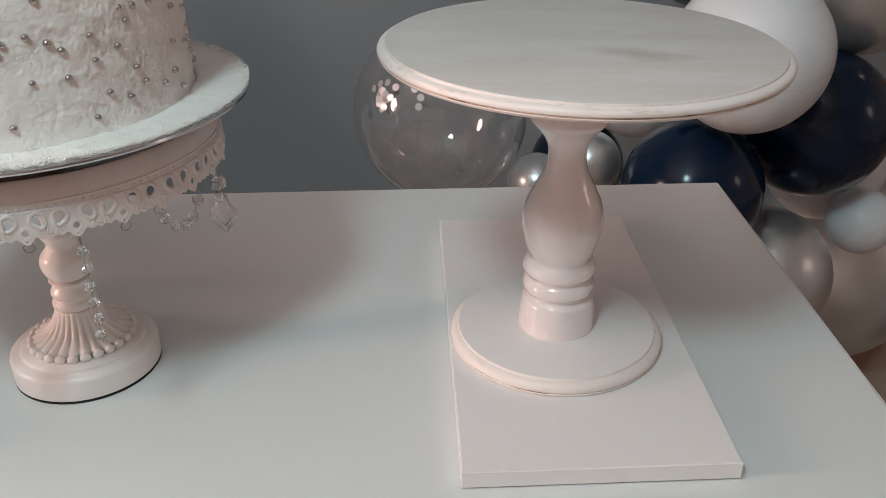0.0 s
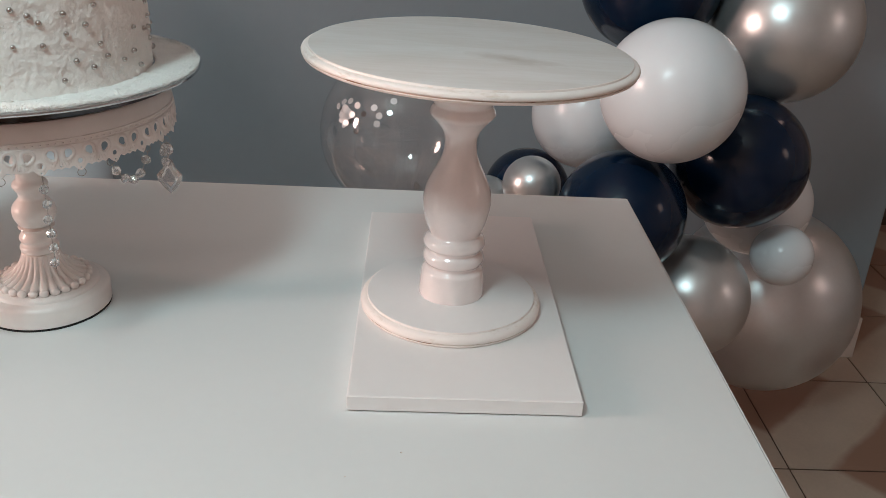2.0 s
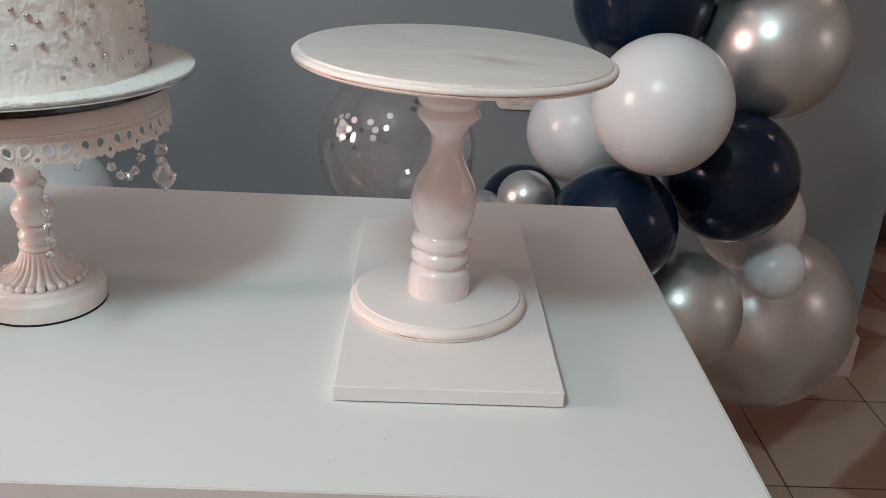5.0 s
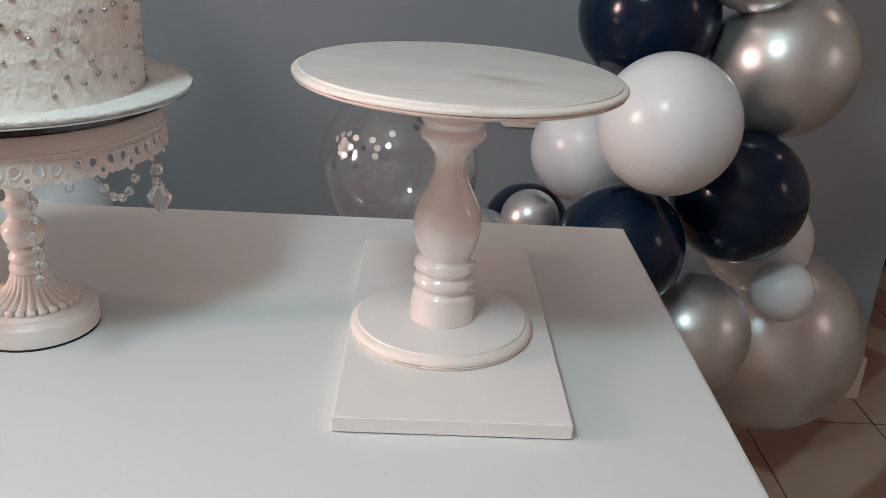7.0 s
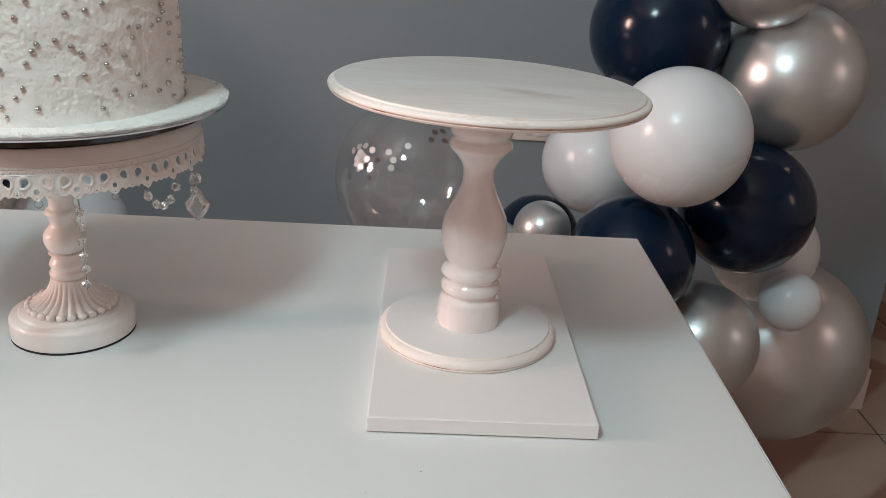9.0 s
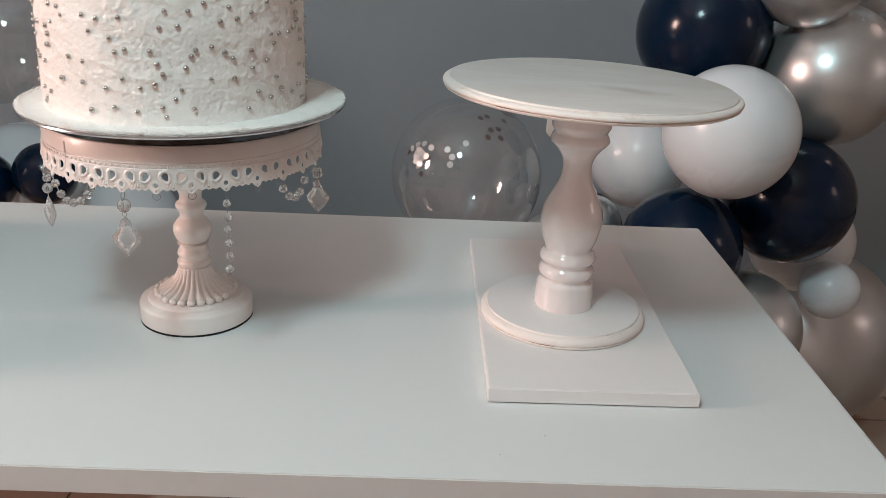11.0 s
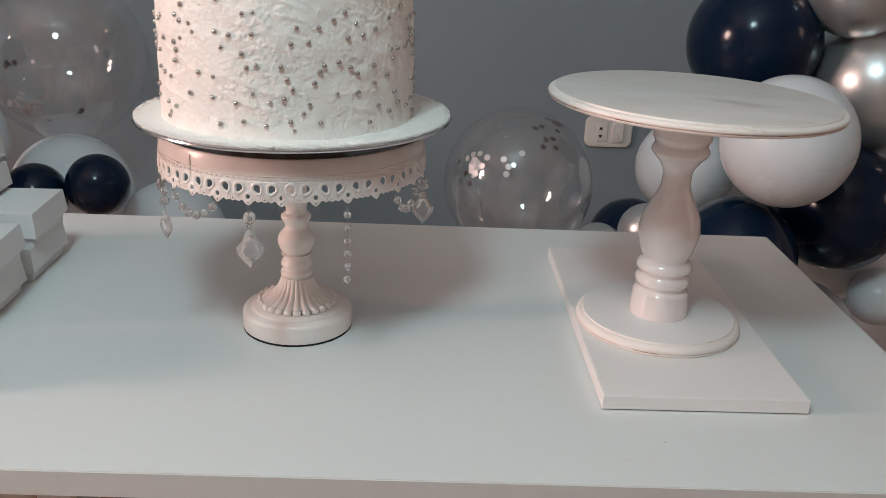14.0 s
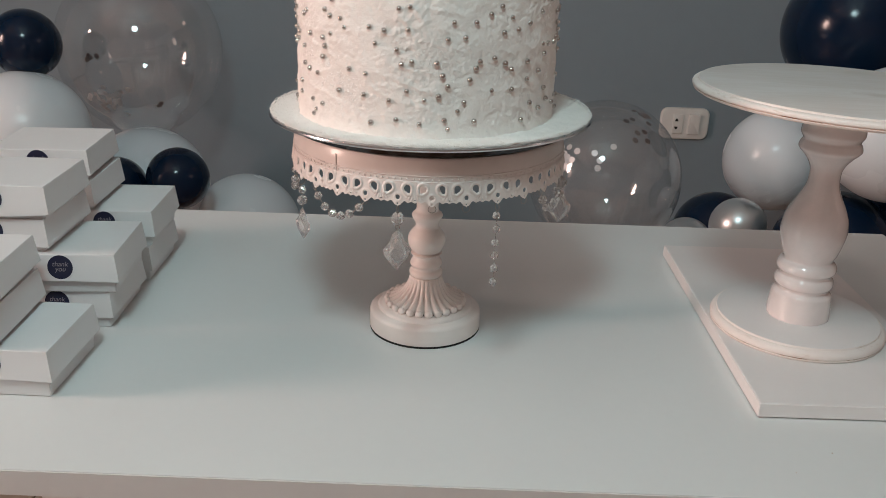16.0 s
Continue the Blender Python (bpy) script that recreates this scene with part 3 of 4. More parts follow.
def rim(deg, z, out=0.0012):
    a = radians(deg)
    return Vector(((PR + out) * math.cos(a), (PR + out) * math.sin(a), z))


def crystal_bead(r):
    bm = bmesh.new()
    bmesh.ops.create_uvsphere(bm, u_segments=8, v_segments=5, radius=r)
    return bm


def crystal_drop(h, w):
    """A flat cut pendant, pointed below, with facets front and back."""
    out = [(0, h * 0.5), (w * 0.16, h * 0.40), (w * 0.26, h * 0.20), (w * 0.5, h * 0.02), (w * 0.46, -h * 0.14), (w * 0.24, -h * 0.34), (0, -h * 0.5)]
    line = out + [(-x, z) for x, z in out[-2:0:-1]]
    bm = bmesh.new()
    n = len(line)
    rimv = [bm.verts.new((x, 0, z)) for x, z in line]
    for s in (-1, 1):
        mid = [bm.verts.new((x * 0.5, s * w * 0.16, z * 0.55 - h * 0.03)) for x, z in line]
        for i in range(n):
            j = (i + 1) % n
            bm.faces.new((rimv[i], rimv[j], mid[j], mid[i]))
        bm.faces.new(mid)
    return bm


def strand(deg, beads, step, r, z0=0.1520, drop=None, name="crystal_strand", turn=0.35):
    """A hook on the skirt with linked beads and, below them, a pendant."""
    top = rim(deg, z0)
    holder = new(name)
    holder.parent = kstand
    holder.location = top
    holder.rotation_euler = (0, 0, radians(deg + 90))
    holder.empty_display_size = 0.01
    wire = bmesh.new()
    ring_wire(wire, (0, 0, -0.002), 0.003, 0.0003, (0, 1, 0))
    z = -0.005
    for k in range(beads):
        zc = z - r - 0.001
        tube(wire, [(0, 0, zc + r + 0.0018), (0, 0, zc - r - 0.0018)], 0.00028, 5)
        b = part("bead", crystal_bead(r * (1.25 if drop and k == beads - 1 else 1)), M_CRYSTAL, holder)
        b.location, b.rotation_euler = (0.0006 * math.sin(k * 2.1), 0.0005 * math.cos(k * 1.7), zc), (0.2 * k, 0.5 * k, 0.9 * k)
        z -= step
    if drop:
        ring_wire(wire, (0, 0, z - 0.0015), 0.0018, 0.0003, (1, 0, 0))
        d = part("pendant", crystal_drop(*drop), M_CRYSTAL, holder, "cut crystal pendant")
        d.location, d.rotation_euler = (0, 0, z - 0.003 - drop[0] / 2), (0, 0, turn)
    part("link_wire", wire, M_WIRE, holder)
    return holder


def swag(deg0, deg1, sag, count, r=0.0033, z0=0.1505):
    """A drooping chain of beads between two hooks."""
    holder = new("bead_swag")
    holder.parent = kstand
    holder.empty_display_size = 0.01
    pts = []
    for k in range(count * 2 + 1):
        t = k / (count * 2)
        pts.append(rim(deg0 + (deg1 - deg0) * t, z0 - sag * (1 - (2 * t - 1) ** 2), 0.001))
    wire = bmesh.new()
    tube(wire, pts, 0.0003, 5)
    for e in (pts[0], pts[-1]):
        ring_wire(wire, e + Vector((0, 0, 0.0015)), 0.003, 0.0003, (-e.y, e.x, 0))
    for k in range(count):
        b = part("bead", crystal_bead(r), M_CRYSTAL, holder)
        b.location, b.rotation_euler = pts[2 * k + 1], (k, 0.4 * k, 0.7)
    part("link_wire", wire, M_WIRE, holder)


strand(-151, 2, 0.0085, 0.0036, 0.1570, drop=(0.028, 0.019))
swag(-139, -113, 0.0155, 6, 0.0036, 0.1555)
strand(-99.4, 1, 0.011, 0.0044, 0.1565, drop=(0.034, 0.022))
strand(-60.8, 6, 0.0112, 0.0034, 0.1560)
swag(-37, -19, 0.0175, 5, 0.0038, 0.1560)
strand(-5, 1, 0.0090, 0.0044, 0.1580, drop=(0.031, 0.020), turn=1.75)
strand(-8, 2, 0.008, 0.0036, 0.1570)
swag(-176, -158, 0.014, 6, z0=0.1555)
for deg in (-47.9, -86.5, -73.6):
    part("hook", ring_wire(bmesh.new(), rim(deg, 0.1550), 0.003, 0.0003, (-math.sin(radians(deg)), math.cos(radians(deg)), 0)), M_WIRE, kstand, "empty wire hook")

# ---- silver drum and cake ----
DZ = TOP_Z + 0.1948
drum = thing("cake_drum", (KX + 0.001, KY + 0.006, DZ), "round silver cake drum dusted with coconut", "cake board")
drum.matrix_world = pose(KX + 0.001, KY + 0.006, DZ, 0, -0.35, 0)
part("underside", lathe([(0, 0), (0.1185, 0), (0.1225, 0.0008), (0.1235, 0.0050), (0.1300, 0.0072), (0.1378, 0.0083)], 128), M_MIRROR, drum, "mirror foil underside, dark reflection put into its colour", 30)
part("foil_board", lathe([(0.1378, 0.0083), (0.1388, 0.0088), (0.1394, 0.0098), (0.1390, 0.0108), (0.1375, 0.0114), (0, 0.0114)], 128), M_SILVER, drum, "shiny silver foil rim", 30)


def coco_top(a, z, r):
    if r < 0.12:
        return r
    ragged = 0.0022 * noise.noise((math.cos(a) * 18, math.sin(a) * 18, 3.0)) + 0.0018 * noise.noise((math.cos(a) * 60, math.sin(a) * 60, 7.0))
    return r + (ragged - 0.0016) * (r - 0.12) / 0.018


layer = lathe([(0.104, 0.0114)] + [(0.104 + 0.0338 * k / 10, 0.0132 - 0.0012 * (k / 10) ** 3) for k in range(11)] + [(0.1380, 0.0114)], 260, coco_top)
for v in layer.verts:
    if v.co.z > 0.0116:
        v.co.z += 0.0010 * noise.noise(v.co * 160) + 0.0008 * noise.noise(v.co * 420)
part("coconut_layer", layer, M_COCO, drum, "scattered coconut flakes", 180)

CX, CY, CZ0, CH = KX - 0.003, KY - 0.002, DZ + 0.0116, 0.138
cake = thing("cake", (CX, CY, CZ0), "white coconut frosted round cake studded with silver pearls", "cake")
cake.matrix_world = pose(CX, CY, CZ0, 0, -0.35, 0)


def cake_radius(z):
    return 0.1082 - 0.0022 * z / CH


prof = [(0, 0), (0.107, 0)] + [(cake_radius(CH * k / 130), CH * k / 130) for k in range(1, 129)] + [(0.104, CH - 0.001), (0.1015, CH + 0.0005)] + [(0.1015 * (1 - k / 20), CH + 0.001) for k in range(1, 20)] + [(0, CH + 0.001)]
body = lathe(prof, 620)
body.normal_update()
for v in body.verts:
    if 0.001 < v.co.z:
        p = v.co
        swirl = Vector((p.x * 14, p.y * 14, p.z * 30 + math.atan2(p.y, p.x) * 0.8))
        ridge = 1 - abs(noise.noise(Vector((p.x * 26 + 5, p.y * 26, p.z * 62 + math.atan2(p.y, p.x) * 1.6))))
        crumb = 0.75 + 0.8 * noise.noise(p * 38)
        d = 0.0014 * noise.noise(swirl) + 0.0007 * ridge ** 6 + 0.0006 * noise.noise(p * 95) + 0.0003 * noise.noise(Vector((p.x * 130, p.y * 130, p.z * 210 + math.atan2(p.y, p.x) * 6))) + (0.0004 * noise.noise(p * 290) + 0.0007 * noise.noise(Vector((p.x * 540, p.y * 540, p.z * 460)))) * crumb
        v.co += v.normal * d
part("frosting", body, M_CREAM, cake, "rough white buttercream", 180)


def flakes(count, place, seed, lo=0.0016, hi=0.0042):
    """Many small slivers, each an uneven four-sided chip, laid where place() puts them."""
    rng = np.random.default_rng(seed)
    verts, faces = [], []
    for k in range(count):
        p, nrm = place(rng)
        t = Vector(rng.normal(size=3))
        t = (t - nrm * t.dot(nrm) * 0.88).normalized()
        s = t.cross(nrm).normalized()
        ln, wd, th = rng.uniform(lo, hi), rng.uniform(0.0004, 0.0009), rng.uniform(0.0002, 0.0004)
        b = len(verts)
        for q in (t * ln / 2, -t * ln / 2 + s * wd, -t * ln / 3 - s * wd, nrm * th + t * ln * 0.1):
            verts.append(tuple(p + q))
        faces += [(b, b + 1, b + 3), (b + 1, b + 2, b + 3), (b + 2, b, b + 3), (b, b + 2, b + 1)]
    me = bpy.data.meshes.new("coconut_dusting")
    me.from_pydata(verts, [], faces)
    me.materials.append(M_COCO)
    return me


def on_side(rng):
    a, z = rng.uniform(0, 2 * math.pi), rng.uniform(0.0, CH)
    nrm = Vector((math.cos(a), math.sin(a), 0))
    return nrm * (cake_radius(z) - 0.0003 + rng.uniform(-0.0006, 0.0004)) + Vector((0, 0, z)), nrm


def on_rim(rng):
    a, r = rng.uniform(0, 2 * math.pi), 0.1335 + 0.0044 * rng.uniform(0, 1)
    lump = 0.5 + 0.5 * noise.noise((math.cos(a) * 30, math.sin(a) * 30, 2.0))
    return Vector((r * math.cos(a), r * math.sin(a), 0.0124 + 0.0022 * lump * rng.uniform(0, 1))), Vector((math.cos(a) * 0.6, math.sin(a) * 0.6, 0.8))


def on_drum(rng):
    a, r = rng.uniform(0, 2 * math.pi), 0.106 + 0.0325 * math.sqrt(rng.uniform(0, 1))
    return Vector((r * math.cos(a), r * math.sin(a), 0.0132 + rng.uniform(-0.0004, 0.0008))), Vector((0, 0, 1))


for me, parent in ((flakes(20000, on_side, 3, 0.0008, 0.0020), cake), (flakes(6000, on_drum, 4, 0.0008, 0.0020), drum), (flakes(3000, on_rim, 8, 0.0012, 0.0032), drum)):
    ob = new("coconut_dusting", me)
    ob.parent = parent
    tagged(ob, "tiny white coconut flakes", kind="stuff")

pm = bmesh.new()
bmesh.ops.create_icosphere(pm, subdivisions=2, radius=0.0022)
pme = bpy.data.meshes.new("pearl")
pm.to_mesh(pme)
pm.free()
pme.materials.append(M_PEARL)
for p in pme.polygons:
    p.use_smooth = True
rng = random.Random(11)
spots = []
while len(spots) < 298:
    a, z = rng.uniform(0, 2 * math.pi), rng.uniform(0.006, CH - 0.003)
    if all(math.hypot((abs(a - b + math.pi) % (2 * math.pi) - math.pi) * 0.108, z - w) > 0.0056 for b, w in spots):
        spots.append((a, z))
for a, z in spots:
    ob = new("pearl", pme)
    ob.parent = cake
    r = cake_radius(z) + 0.0008
    ob.location = (r * math.cos(a), r * math.sin(a), z)
    s = rng.uniform(0.85, 1.08)
    ob.scale = (s, s, s)

# ---- gift boxes ----
BOX_W, BOX_D, BOX_H = 0.100, 0.0940, 0.037


def frustum(bm, w0, d0, w1, d1, z0, z1):
    """A box with sloping sides."""
    a = [bm.verts.new((sx * w0 / 2, sy * d0 / 2, z0)) for sx, sy in ((-1, -1), (1, -1), (1, 1), (-1, 1))]
    b = [bm.verts.new((sx * w1 / 2, sy * d1 / 2, z1)) for sx, sy in ((-1, -1), (1, -1), (1, 1), (-1, 1))]
    bm.faces.new(a[::-1])
    bm.faces.new(b)
    for i in range(4):
        j = (i + 1) % 4
        bm.faces.new((a[i], a[j], b[j], b[i]))
    bmesh.ops.bevel(bm, geom=bm.edges[:], offset=0.0007, segments=2, affect="EDGES")
    return bm


def text_mesh(words, size):
    c = bpy.data.curves.new("thank_you_text", "FONT")
    c.body, c.size, c.align_x, c.align_y, c.extrude, c.shear = words, size, "CENTER", "CENTER", 0.00008, 0.25
    c.space_line = 0.75
    ob = new("thank_you_text", c)
    me = bpy.data.meshes.new_from_object(ob.evaluated_get(bpy.context.evaluated_depsgraph_get()))
    bpy.data.objects.remove(ob)
    me.materials.append(M_SCRIPT)
    return me


def card_lid(seed):
    """A folded card lid: sloping sides whose free lower edge waves and flares a little."""
    rg = random.Random(seed)
    bm = bmesh.new()
    steps, rings = 12, []
    flare = [rg.uniform(0.0006, 0.0024) for _ in range(4)]
    flare[0] = 0.0001
    sag = [rg.uniform(-0.0020, 0.0016) for _ in range(4)]
    tip = [rg.uniform(-0.0010, 0.0018) for _ in range(4)]
    corner = ((-1, -1), (1, -1), (1, 1), (-1, 1))
    for level in range(8):
        u = (1, 0.975, 0.66, 0.33, 0.0, 0.0, 0.33, 0.9)[level]
        inner = 0.0007 if level > 4 else 0.0
        w, d = BOX_W - 0.005 * u - inner * 2, BOX_D - 0.005 * u - inner * 2
        ring = []
        for k in range(4):
            a, b = corner[k], corner[(k + 1) % 4]
            for i in range(steps):
                f = i / steps
                bow = math.sin(math.pi * f)
                nx, ny = (0, -1, 0, 1)[(k + 1) % 4] * -1, (-1, 0, 1, 0)[k]
                out = flare[k] * bow * (1 - u) ** 2
                x = (a[0] + (b[0] - a[0]) * f) * w / 2 + nx * out
                y = (a[1] + (b[1] - a[1]) * f) * d / 2 + ny * out
                low = 0.0110 + sag[k] * bow + tip[k] * (1 - f) + tip[(k + 1) % 4] * f
                top = BOX_H - inner
                if level == 0:
                    x, y = x * 0.992, y * 0.992
                ring.append(bm.verts.new((x, y, low + (top - low) * (u if level else 1.0))))
        rings.append(ring)
    n = 4 * steps
    for p, q in zip(rings, rings[1:]):
        for i in range(n):
            bm.faces.new((p[i], q[i], q[(i + 1) % n], p[(i + 1) % n]))
    bm.faces.new(rings[0])
    bm.faces.new(rings[-1][::-1])
    bmesh.ops.recalc_face_normals(bm, faces=bm.faces[:])
    return bm


def gift_box():
    ob = thing("gift_box", (0, 0, 0), "closed white card gift box with navy sticker", "box", "stacked gift boxes")
    part("tray", frustum(bmesh.new(), BOX_W - 0.010, BOX_D - 0.010, BOX_W - 0.006, BOX_D - 0.006, 0.0, 0.0250), M_CARD, ob)
    part("lid", card_lid(1), M_CARD, ob)
    st = part("sticker", lathe([(0, 0), (0.0110, 0), (0.0110, 0.0003), (0, 0.0003)], 40), M_STICKER, ob, "round navy thank you sticker", 40)
    st.matrix_local = pose(0, -BOX_D / 2 + 0.0013, 0.0255, 84.5, 0, 0)
    tx = new("lettering", text_mesh("thank\nyou", 0.0062))
    tx.parent = st
    tx.location = (0, 0.0005, 0.0004)
    return ob


first = gift_box()
lids = []
for seed in range(2, 7):
    me = bpy.data.meshes.new("lid")
    card_lid(seed).to_mesh(me)
    me.materials.append(M_CARD)
    lids.append(me)
FLUSH, LOOSE, G0 = -0.0065, 0.004, TOP_Z + 0.0003
G1, G2, G3 = G0 + BOX_H + LOOSE + 0.0003, G0 + BOX_H + 0.0003, G0 + 2 * BOX_H + 0.0006
STEP = BOX_H + FLUSH + 0.0003
# place, turn and how high the lid sits on its tray
stacked = ((-0.2995, 0.8868, G0, -0.8, LOOSE), (-0.4010, 0.8880, G0, 0.5, LOOSE), (-0.3420, 0.8870, G1, 2.0, FLUSH), (-0.3410, 0.8850, G1 + STEP, 3.0, FLUSH),
           (-0.2993, 1.0087, G0, 1.0, 0), (-0.2914, 1.0023, G2, 3.8, 0), (-0.4040, 1.0060, G0, 0.0, 0), (-0.4020, 1.0040, G2, 1.0, 0), (-0.3470, 1.0060, G3, 0.0, FLUSH), (-0.3433, 1.0037, G3 + STEP, 1.0, FLUSH),
           (-0.3000, 1.1180, G0, 1.0, 0), (-0.2962, 1.1206, G2, 2.3, 0), (-0.4060, 1.1200, G0, 0.5, 0), (-0.4040, 1.1190, G2, -0.5, 0), (-0.3530, 1.1180, G3, 2.0, FLUSH), (-0.3563, 1.1203, G3 + STEP, 3.7, FLUSH))
first.matrix_world = pose(*stacked[0][:3], 0, 0, stacked[0][3])
pile = [first] + [copy_thing(first, pose(x, y, z, 0, 0, rz)) for x, y, z, rz, lift in stacked[1:]]
for k, (made, row) in enumerate(zip(pile, stacked)):
    for o in made.children:
        if o.name.startswith(("lid", "sticker")):
            o.location.z += row[4]
        if o.name.startswith("lid"):
            o.data = lids[k % 5]


# ---- balloons ----
def balloon(parent, at, r, material, label, knot=(0, 0, -1), stretch=1.07):
    """One inflated balloon: a slightly pear-shaped skin with a tied neck in the direction of knot."""
    prof = []
    for k in range(0, 41):
        a = math.pi * k / 40
        rad, z = math.sin(a), -math.cos(a)
        if z < -0.55:
            rad *= 1 - 0.16 * (-z - 0.55)
            z -= 0.10 * (-z - 0.55) ** 1.2
        prof.append((r * rad if 0 < k < 40 else 0, r * z * stretch))
    bm = lathe(prof, 72)
    skin = part("balloon", bm, material, parent, label, 180)
    d = Vector(knot).normalized()
    skin.matrix_local = Matrix.Translation(at) @ (-d).to_track_quat("Z", "Y").to_matrix().to_4x4()
    zb = prof[0][1]
    part("knot", lathe([(0, zb + 0.004), (0.004, zb + 0.002), (0.0055, zb - 0.004), (0.0035, zb - 0.007), (0.006, zb - 0.011), (0.0085, zb - 0.015), (0.007, zb - 0.015), (0, zb - 0.010)], 20), material, skin, smooth=180)
    return skin


def confetti(skin, r, spots, seed):
    """Foil dots stuck inside a clear balloon, gathered round the given directions."""
    rg = random.Random(seed)
    inv = skin.matrix_local.to_3x3().inverted()
    disc = lathe([(0, 0), (0.0052, 0), (0.0052, 0.0003), (0, 0.0003)], 18)
    me = bpy.data.meshes.new("confetti")
    disc.to_mesh(me)
    disc.free()
    me.materials.append(M_CONF)
    dark = me.copy()
    dark.materials[0] = M_CONFD
    for d, wide, count, kind in spots:
        for k in range(count):
            v = (Vector(d).normalized() + Vector((rg.gauss(0, wide), rg.gauss(0, wide), rg.gauss(0, wide * 0.7)))).normalized()
            o = new("confetti", dark if kind else me)
            o.parent = skin
            w = (inv @ v).normalized()
            q = w.to_track_quat("Z", "Y").to_matrix().to_4x4()
            o.matrix_local = Matrix.Translation(Vector((w.x, w.y, w.z * 1.05)) * (r * (0.978 - 0.0006 * k))) @ q @ pose(0, 0, 0, rg.uniform(-12, 12), rg.uniform(-12, 12))


NAVY, WHT, SIL = "glossy navy blue latex balloon", "glossy white latex balloon", "metallic silver chrome balloon"
right = thing("balloon_garland", (1.06, 1.9, 0.0), "garland of navy, white and silver balloons", "balloons", "balloon garlands")
left = thing("balloon_garland", (-0.5, 1.9, 0.0), "garland of white, navy and clear balloons", "balloons", "balloon garlands")


def put(parent, at, r, material, label, knot=(0, 0.6, -0.4), stretch=1.04):
    return balloon(parent, Vector(at) - parent.location, r, material, label, knot, stretch)


put(right, (0.695, 1.510, 0.839), 0.0985, M_WHITE, WHT)
put(right, (0.703, 1.743, 0.957), 0.111, M_NAVY, NAVY)
put(right, (0.919, 1.725, 0.897), 0.117, M_CHROME, SIL, (0, 0.8, 0.5))
put(right, (0.632, 1.792, 0.721), 0.091, M_WHITE, WHT)
put(right, (0.860, 1.650, 0.695), 0.107, M_NAVY, NAVY)
put(right, (0.660, 1.555, 0.637), 0.097, M_NAVY, NAVY, (0.4, 0.8, -0.2))
put(right, (0.545, 1.803, 0.573), 0.077, M_NAVY, NAVY)
put(right, (0.530, 1.633, 0.648), 0.0465, M_CHROME, SIL)
put(right, (0.463, 1.690, 0.592), 0.046, M_CHROME, SIL)
put(right, (0.796, 1.583, 0.486), 0.096, M_CHROME, SIL, (0, 0.8, 0.5))
put(right, (0.964, 1.799, 0.569), 0.096, M_WHITE, WHT)
put(right, (0.964, 1.651, 0.533), 0.051, M_WHITE, WHT, (0.0, 0.5, -0.6))
put(right, (1.090, 1.974, 0.284), 0.1940, M_CHROME, "very large metallic silver balloon", (-0.2, 0.3, -0.9))
put(right, (0.486, 1.620, 0.130), 0.058, M_CHROME, SIL, (0.1, 0.2, -0.9))
put(right, (0.840, 1.690, 1.070), 0.094, M_CHROME, SIL, (0, 0.8, 0.5))
put(right, (1.01, 1.84, 1.085), 0.098, M_WHITE, WHT)
c1 = put(right, (0.317, 1.722, 0.697), 0.131, M_CLEAR, "clear balloon with silver confetti inside", (0.2, 0.5, -0.8))
c2 = put(left, (-0.578, 2.008, 0.846), 0.160, M_CLEAR, "large clear balloon with silver confetti inside", (0.0, 0.1, -1))
confetti(c1, 0.131, (((-0.36, -0.46, 0.81), 0.065, 20, 0), ((0.30, 0.85, 0.42), 0.11, 9, 1), ((0.45, 0.10, 0.90), 0.10, 7, 1), ((0.15, -0.45, 0.85), 0.10, 4, 0), ((-0.85, 0.2, -0.3), 0.2, 4, 1), ((0.1, -0.9, -0.4), 0.25, 4, 0)), 5)
confetti(c2, 0.160, (((-0.12, -0.90, -0.40), 0.13, 34, 0), ((0.43, -0.77, -0.45), 0.03, 2, 1), ((-0.2, -0.9, 0.1), 0.12, 4, 1), ((-0.92, -0.3, 0.0), 0.10, 6, 1)), 6)
put(left, (-0.686, 1.762, 0.888), 0.058, M_NAVY, NAVY)
put(left, (-0.686, 1.724, 0.741), 0.106, M_WHITE, WHT)
put(left, (-0.564, 1.951, 0.578), 0.120, M_WHITE, WHT)
put(left, (-0.457, 1.806, 0.642), 0.0575, M_NAVY, NAVY)
put(left, (-0.573, 1.803, 0.621), 0.0575, M_NAVY, NAVY)
put(left, (-0.374, 1.969, 0.489), 0.112, M_WHITE, WHT)

part("cord", tube(bmesh.new(), [(-0.06, 0.15, 0.55), (-0.06, 0.2, 0.552), (-0.06, WALL_Y - 1.9, 0.555)], 0.002, 6), M_BASEB, left, "thin white tie fixed to the wall")
part("wall_hook", lathe([(0, 0), (0.012, 0), (0.012, 0.003), (0.004, 0.006), (0, 0.006)], 20), M_BASEB, left, "small white adhesive hook").matrix_local = pose(-0.06, WALL_Y - 1.9002, 0.555, 90, 0, 0)

# ---- wall socket ----
sock = thing("wall_socket", (0.5725, WALL_Y, 0.6845), "ivory wall plate with socket and rocker switch", "socket")


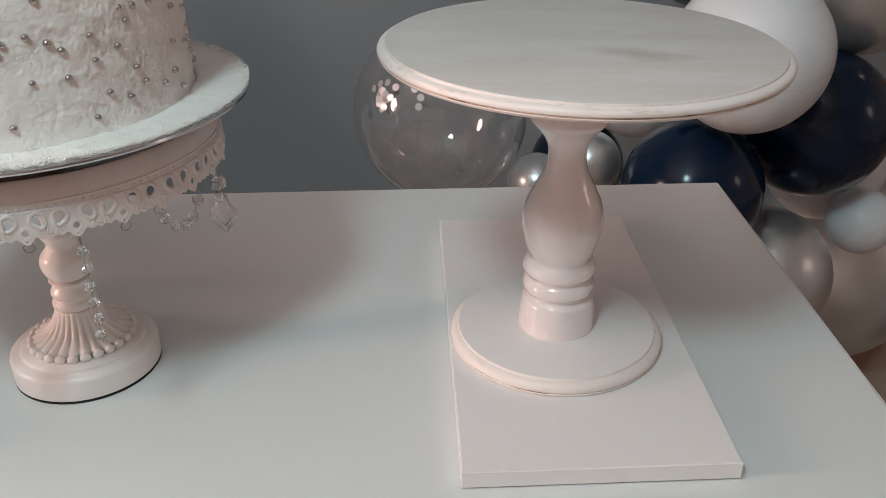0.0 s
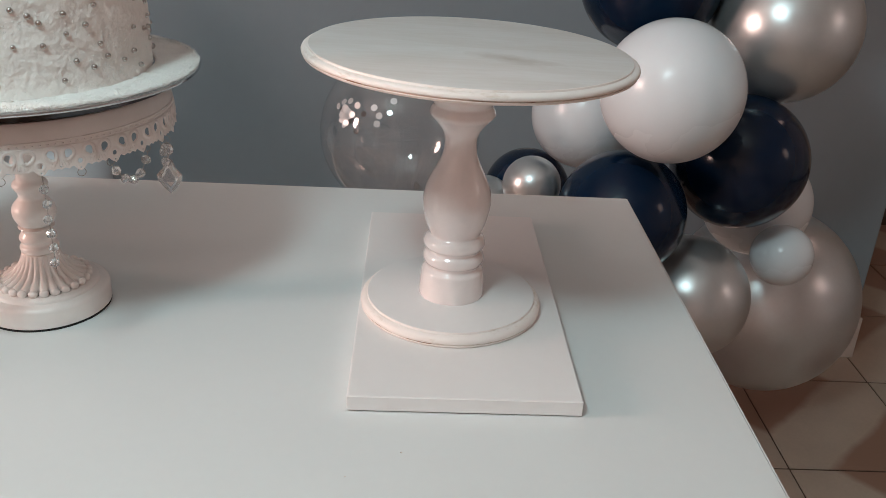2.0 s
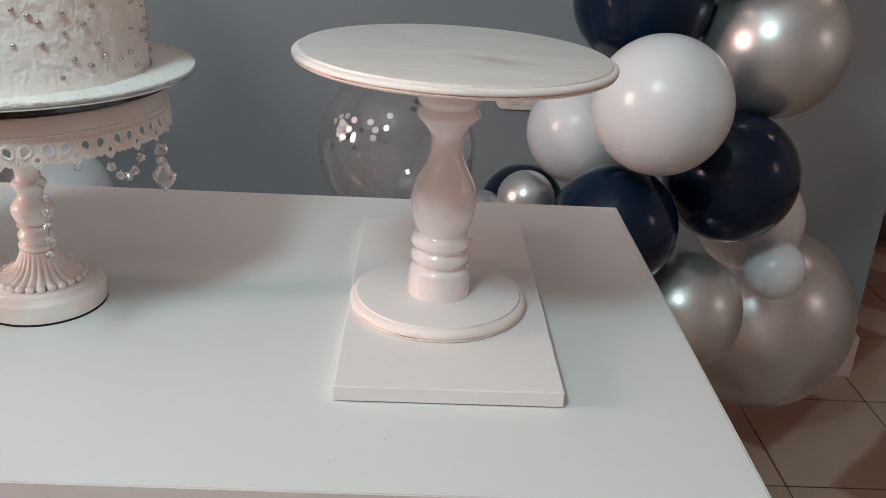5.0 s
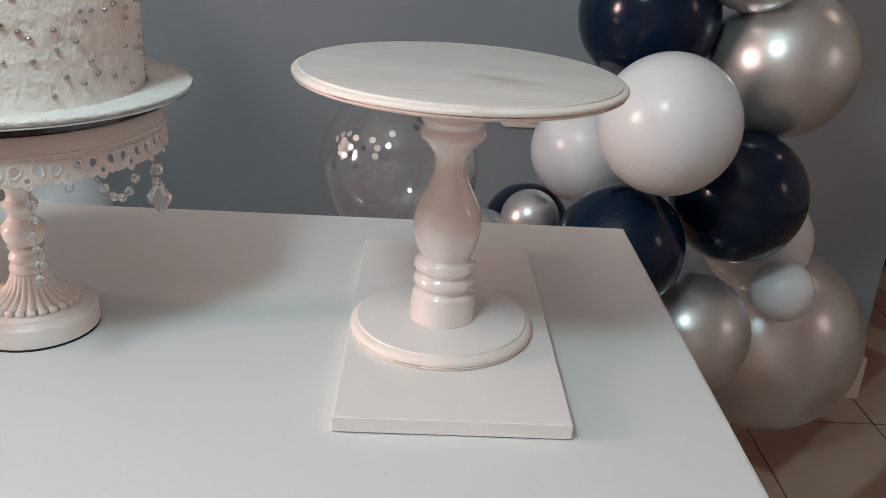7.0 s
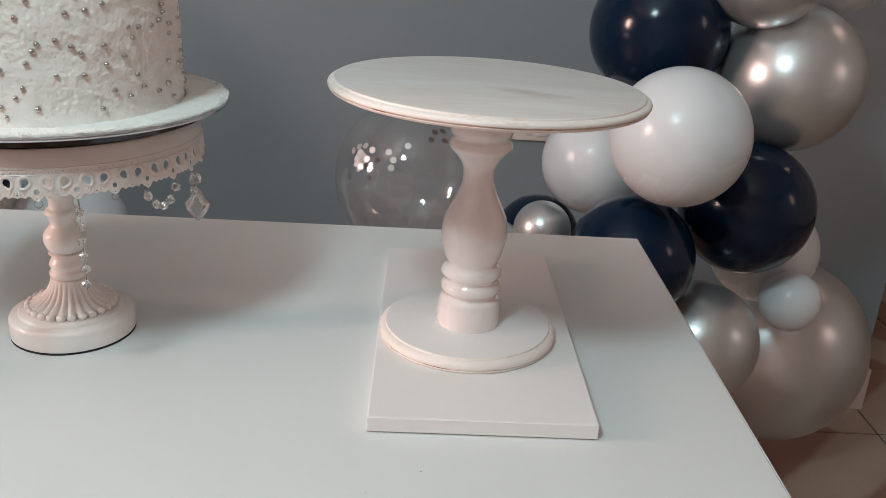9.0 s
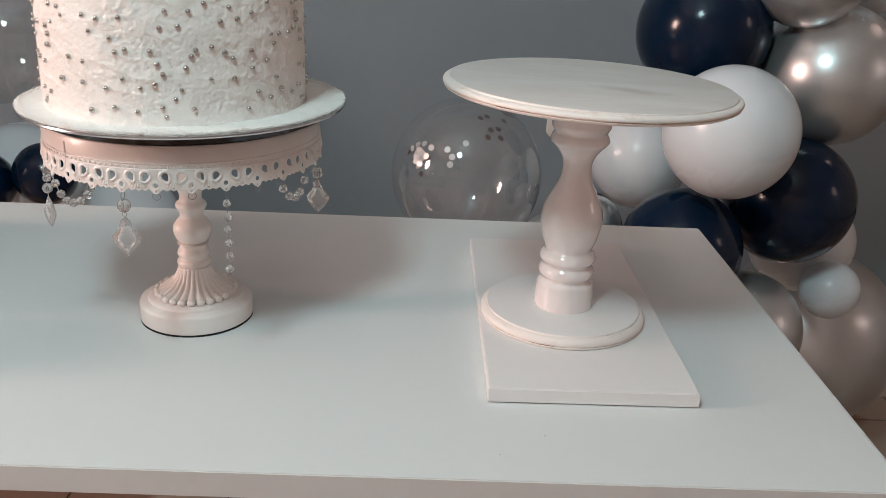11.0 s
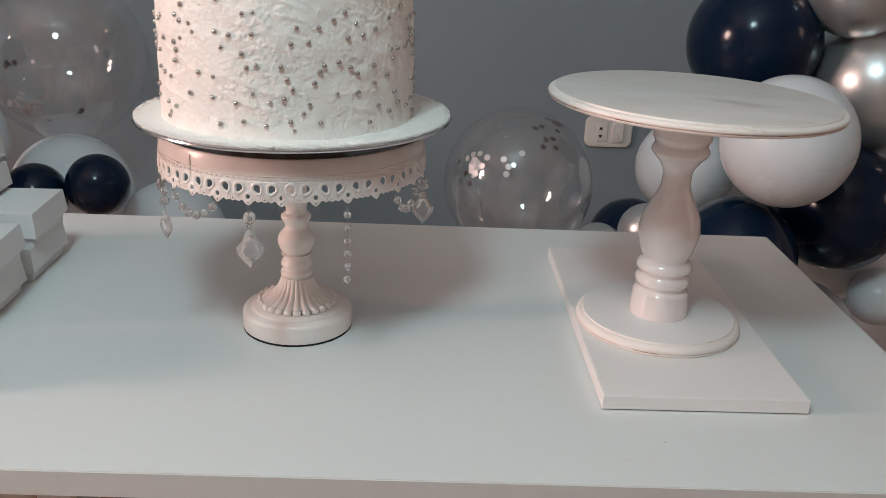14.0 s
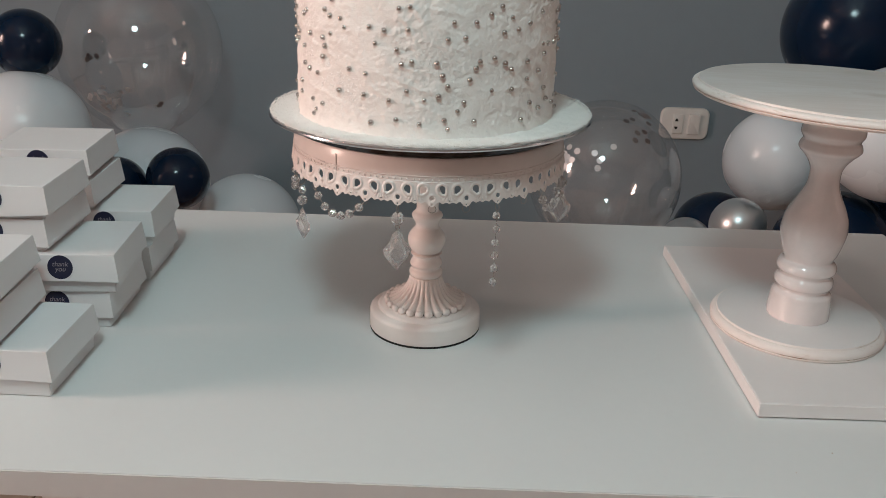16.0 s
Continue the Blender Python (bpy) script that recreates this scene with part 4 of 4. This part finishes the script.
def rounded_plate(w, h, y0, y1, r, seg=6):
    bm = bmesh.new()
    pts = []
    for cx, cz, a0 in ((w / 2 - r, h / 2 - r, 0), (-w / 2 + r, h / 2 - r, 90), (-w / 2 + r, -h / 2 + r, 180), (w / 2 - r, -h / 2 + r, 270)):
        for k in range(seg + 1):
            a = radians(a0 + 90 * k / seg)
            pts.append((cx + r * math.cos(a), cz + r * math.sin(a)))
    rings = []
    for y, s in ((y1, 1.0), (y0 + 0.003, 1.0), (y0 + 0.0008, 0.975), (y0, 0.93)):
        rings.append([bm.verts.new((x * s, y, z * s)) for x, z in pts])
    n = len(pts)
    for p, q in zip(rings, rings[1:]):
        for i in range(n):
            bm.faces.new((p[i], p[(i + 1) % n], q[(i + 1) % n], q[i]))
    bm.faces.new(rings[-1])
    bm.faces.new(rings[0][::-1])
    return bm


part("plate", rounded_plate(0.109, 0.0705, -0.011, -0.0003, 0.016), M_PLATE, sock, smooth=40)
part("socket_module", rounded_plate(0.024, 0.046, -0.0135, -0.0105, 0.002), M_PLATE, sock, "socket insert", 40).location = (-0.016, 0, 0)
for z, up in ((0.009, 1), (-0.009, -1)):
    sl = bmesh.new()
    ends = [[sl.verts.new((-0.0195 + x, y, z + up * h)) for x, h in ((-0.0036, -0.0030), (0.0036, -0.0030), (0.0036, -0.0010), (0.0012, 0.0034), (-0.0012, 0.0034), (-0.0036, -0.0010))] for y in (-0.0140, -0.0130)]
    sl.faces.new(ends[0])
    sl.faces.new(ends[1][::-1])
    for i in range(6):
        sl.faces.new((ends[0][i], ends[1][i], ends[1][(i + 1) % 6], ends[0][(i + 1) % 6]))
    part("slot", sl, M_DARK, sock, "dark socket slot")
rk = part("rocker_switch", rounded_plate(0.026, 0.046, -0.0165, -0.0105, 0.002), M_PLATE, sock, "rocker switch", 40)
rk.location, rk.rotation_euler = (0.020, 0, 0), (0.05, 0, 0)

# ---- floor tiles ----
PX, PY, X0, Y0 = 0.3165, 0.336, -0.448, 1.764
tb = box(bmesh.new(), -PX / 2 + 0.0016, PX / 2 - 0.0016, -PY / 2 + 0.0026, PY / 2 - 0.0026, -0.0035, 0, 0.0012, seg=1)
tme = bpy.data.meshes.new("tile")
tb.to_mesh(tme)
tb.free()
tme.materials.append(M_TILE)
for i in range(-6, 11):
    for j in range(-12, 4):
        x, y = X0 + PX * (i + 0.5), Y0 + PY * (j + 0.5)
        if x - PX / 2 < -2.5 or x + PX / 2 > 3.3 or y + PY / 2 > 3.2 or y - PY / 2 < -2.6:
            continue
        o = new("tile", tme)
        o.parent = floor
        # terracotta corners of four tiles meet in diamonds, set as on a chequerboard
        o.scale = (1 if (i + j) % 2 == 0 else -1, 1, 1)
        o.location = (x, y, -0.0004 * (((i * 7 + j * 3) % 5) / 5))
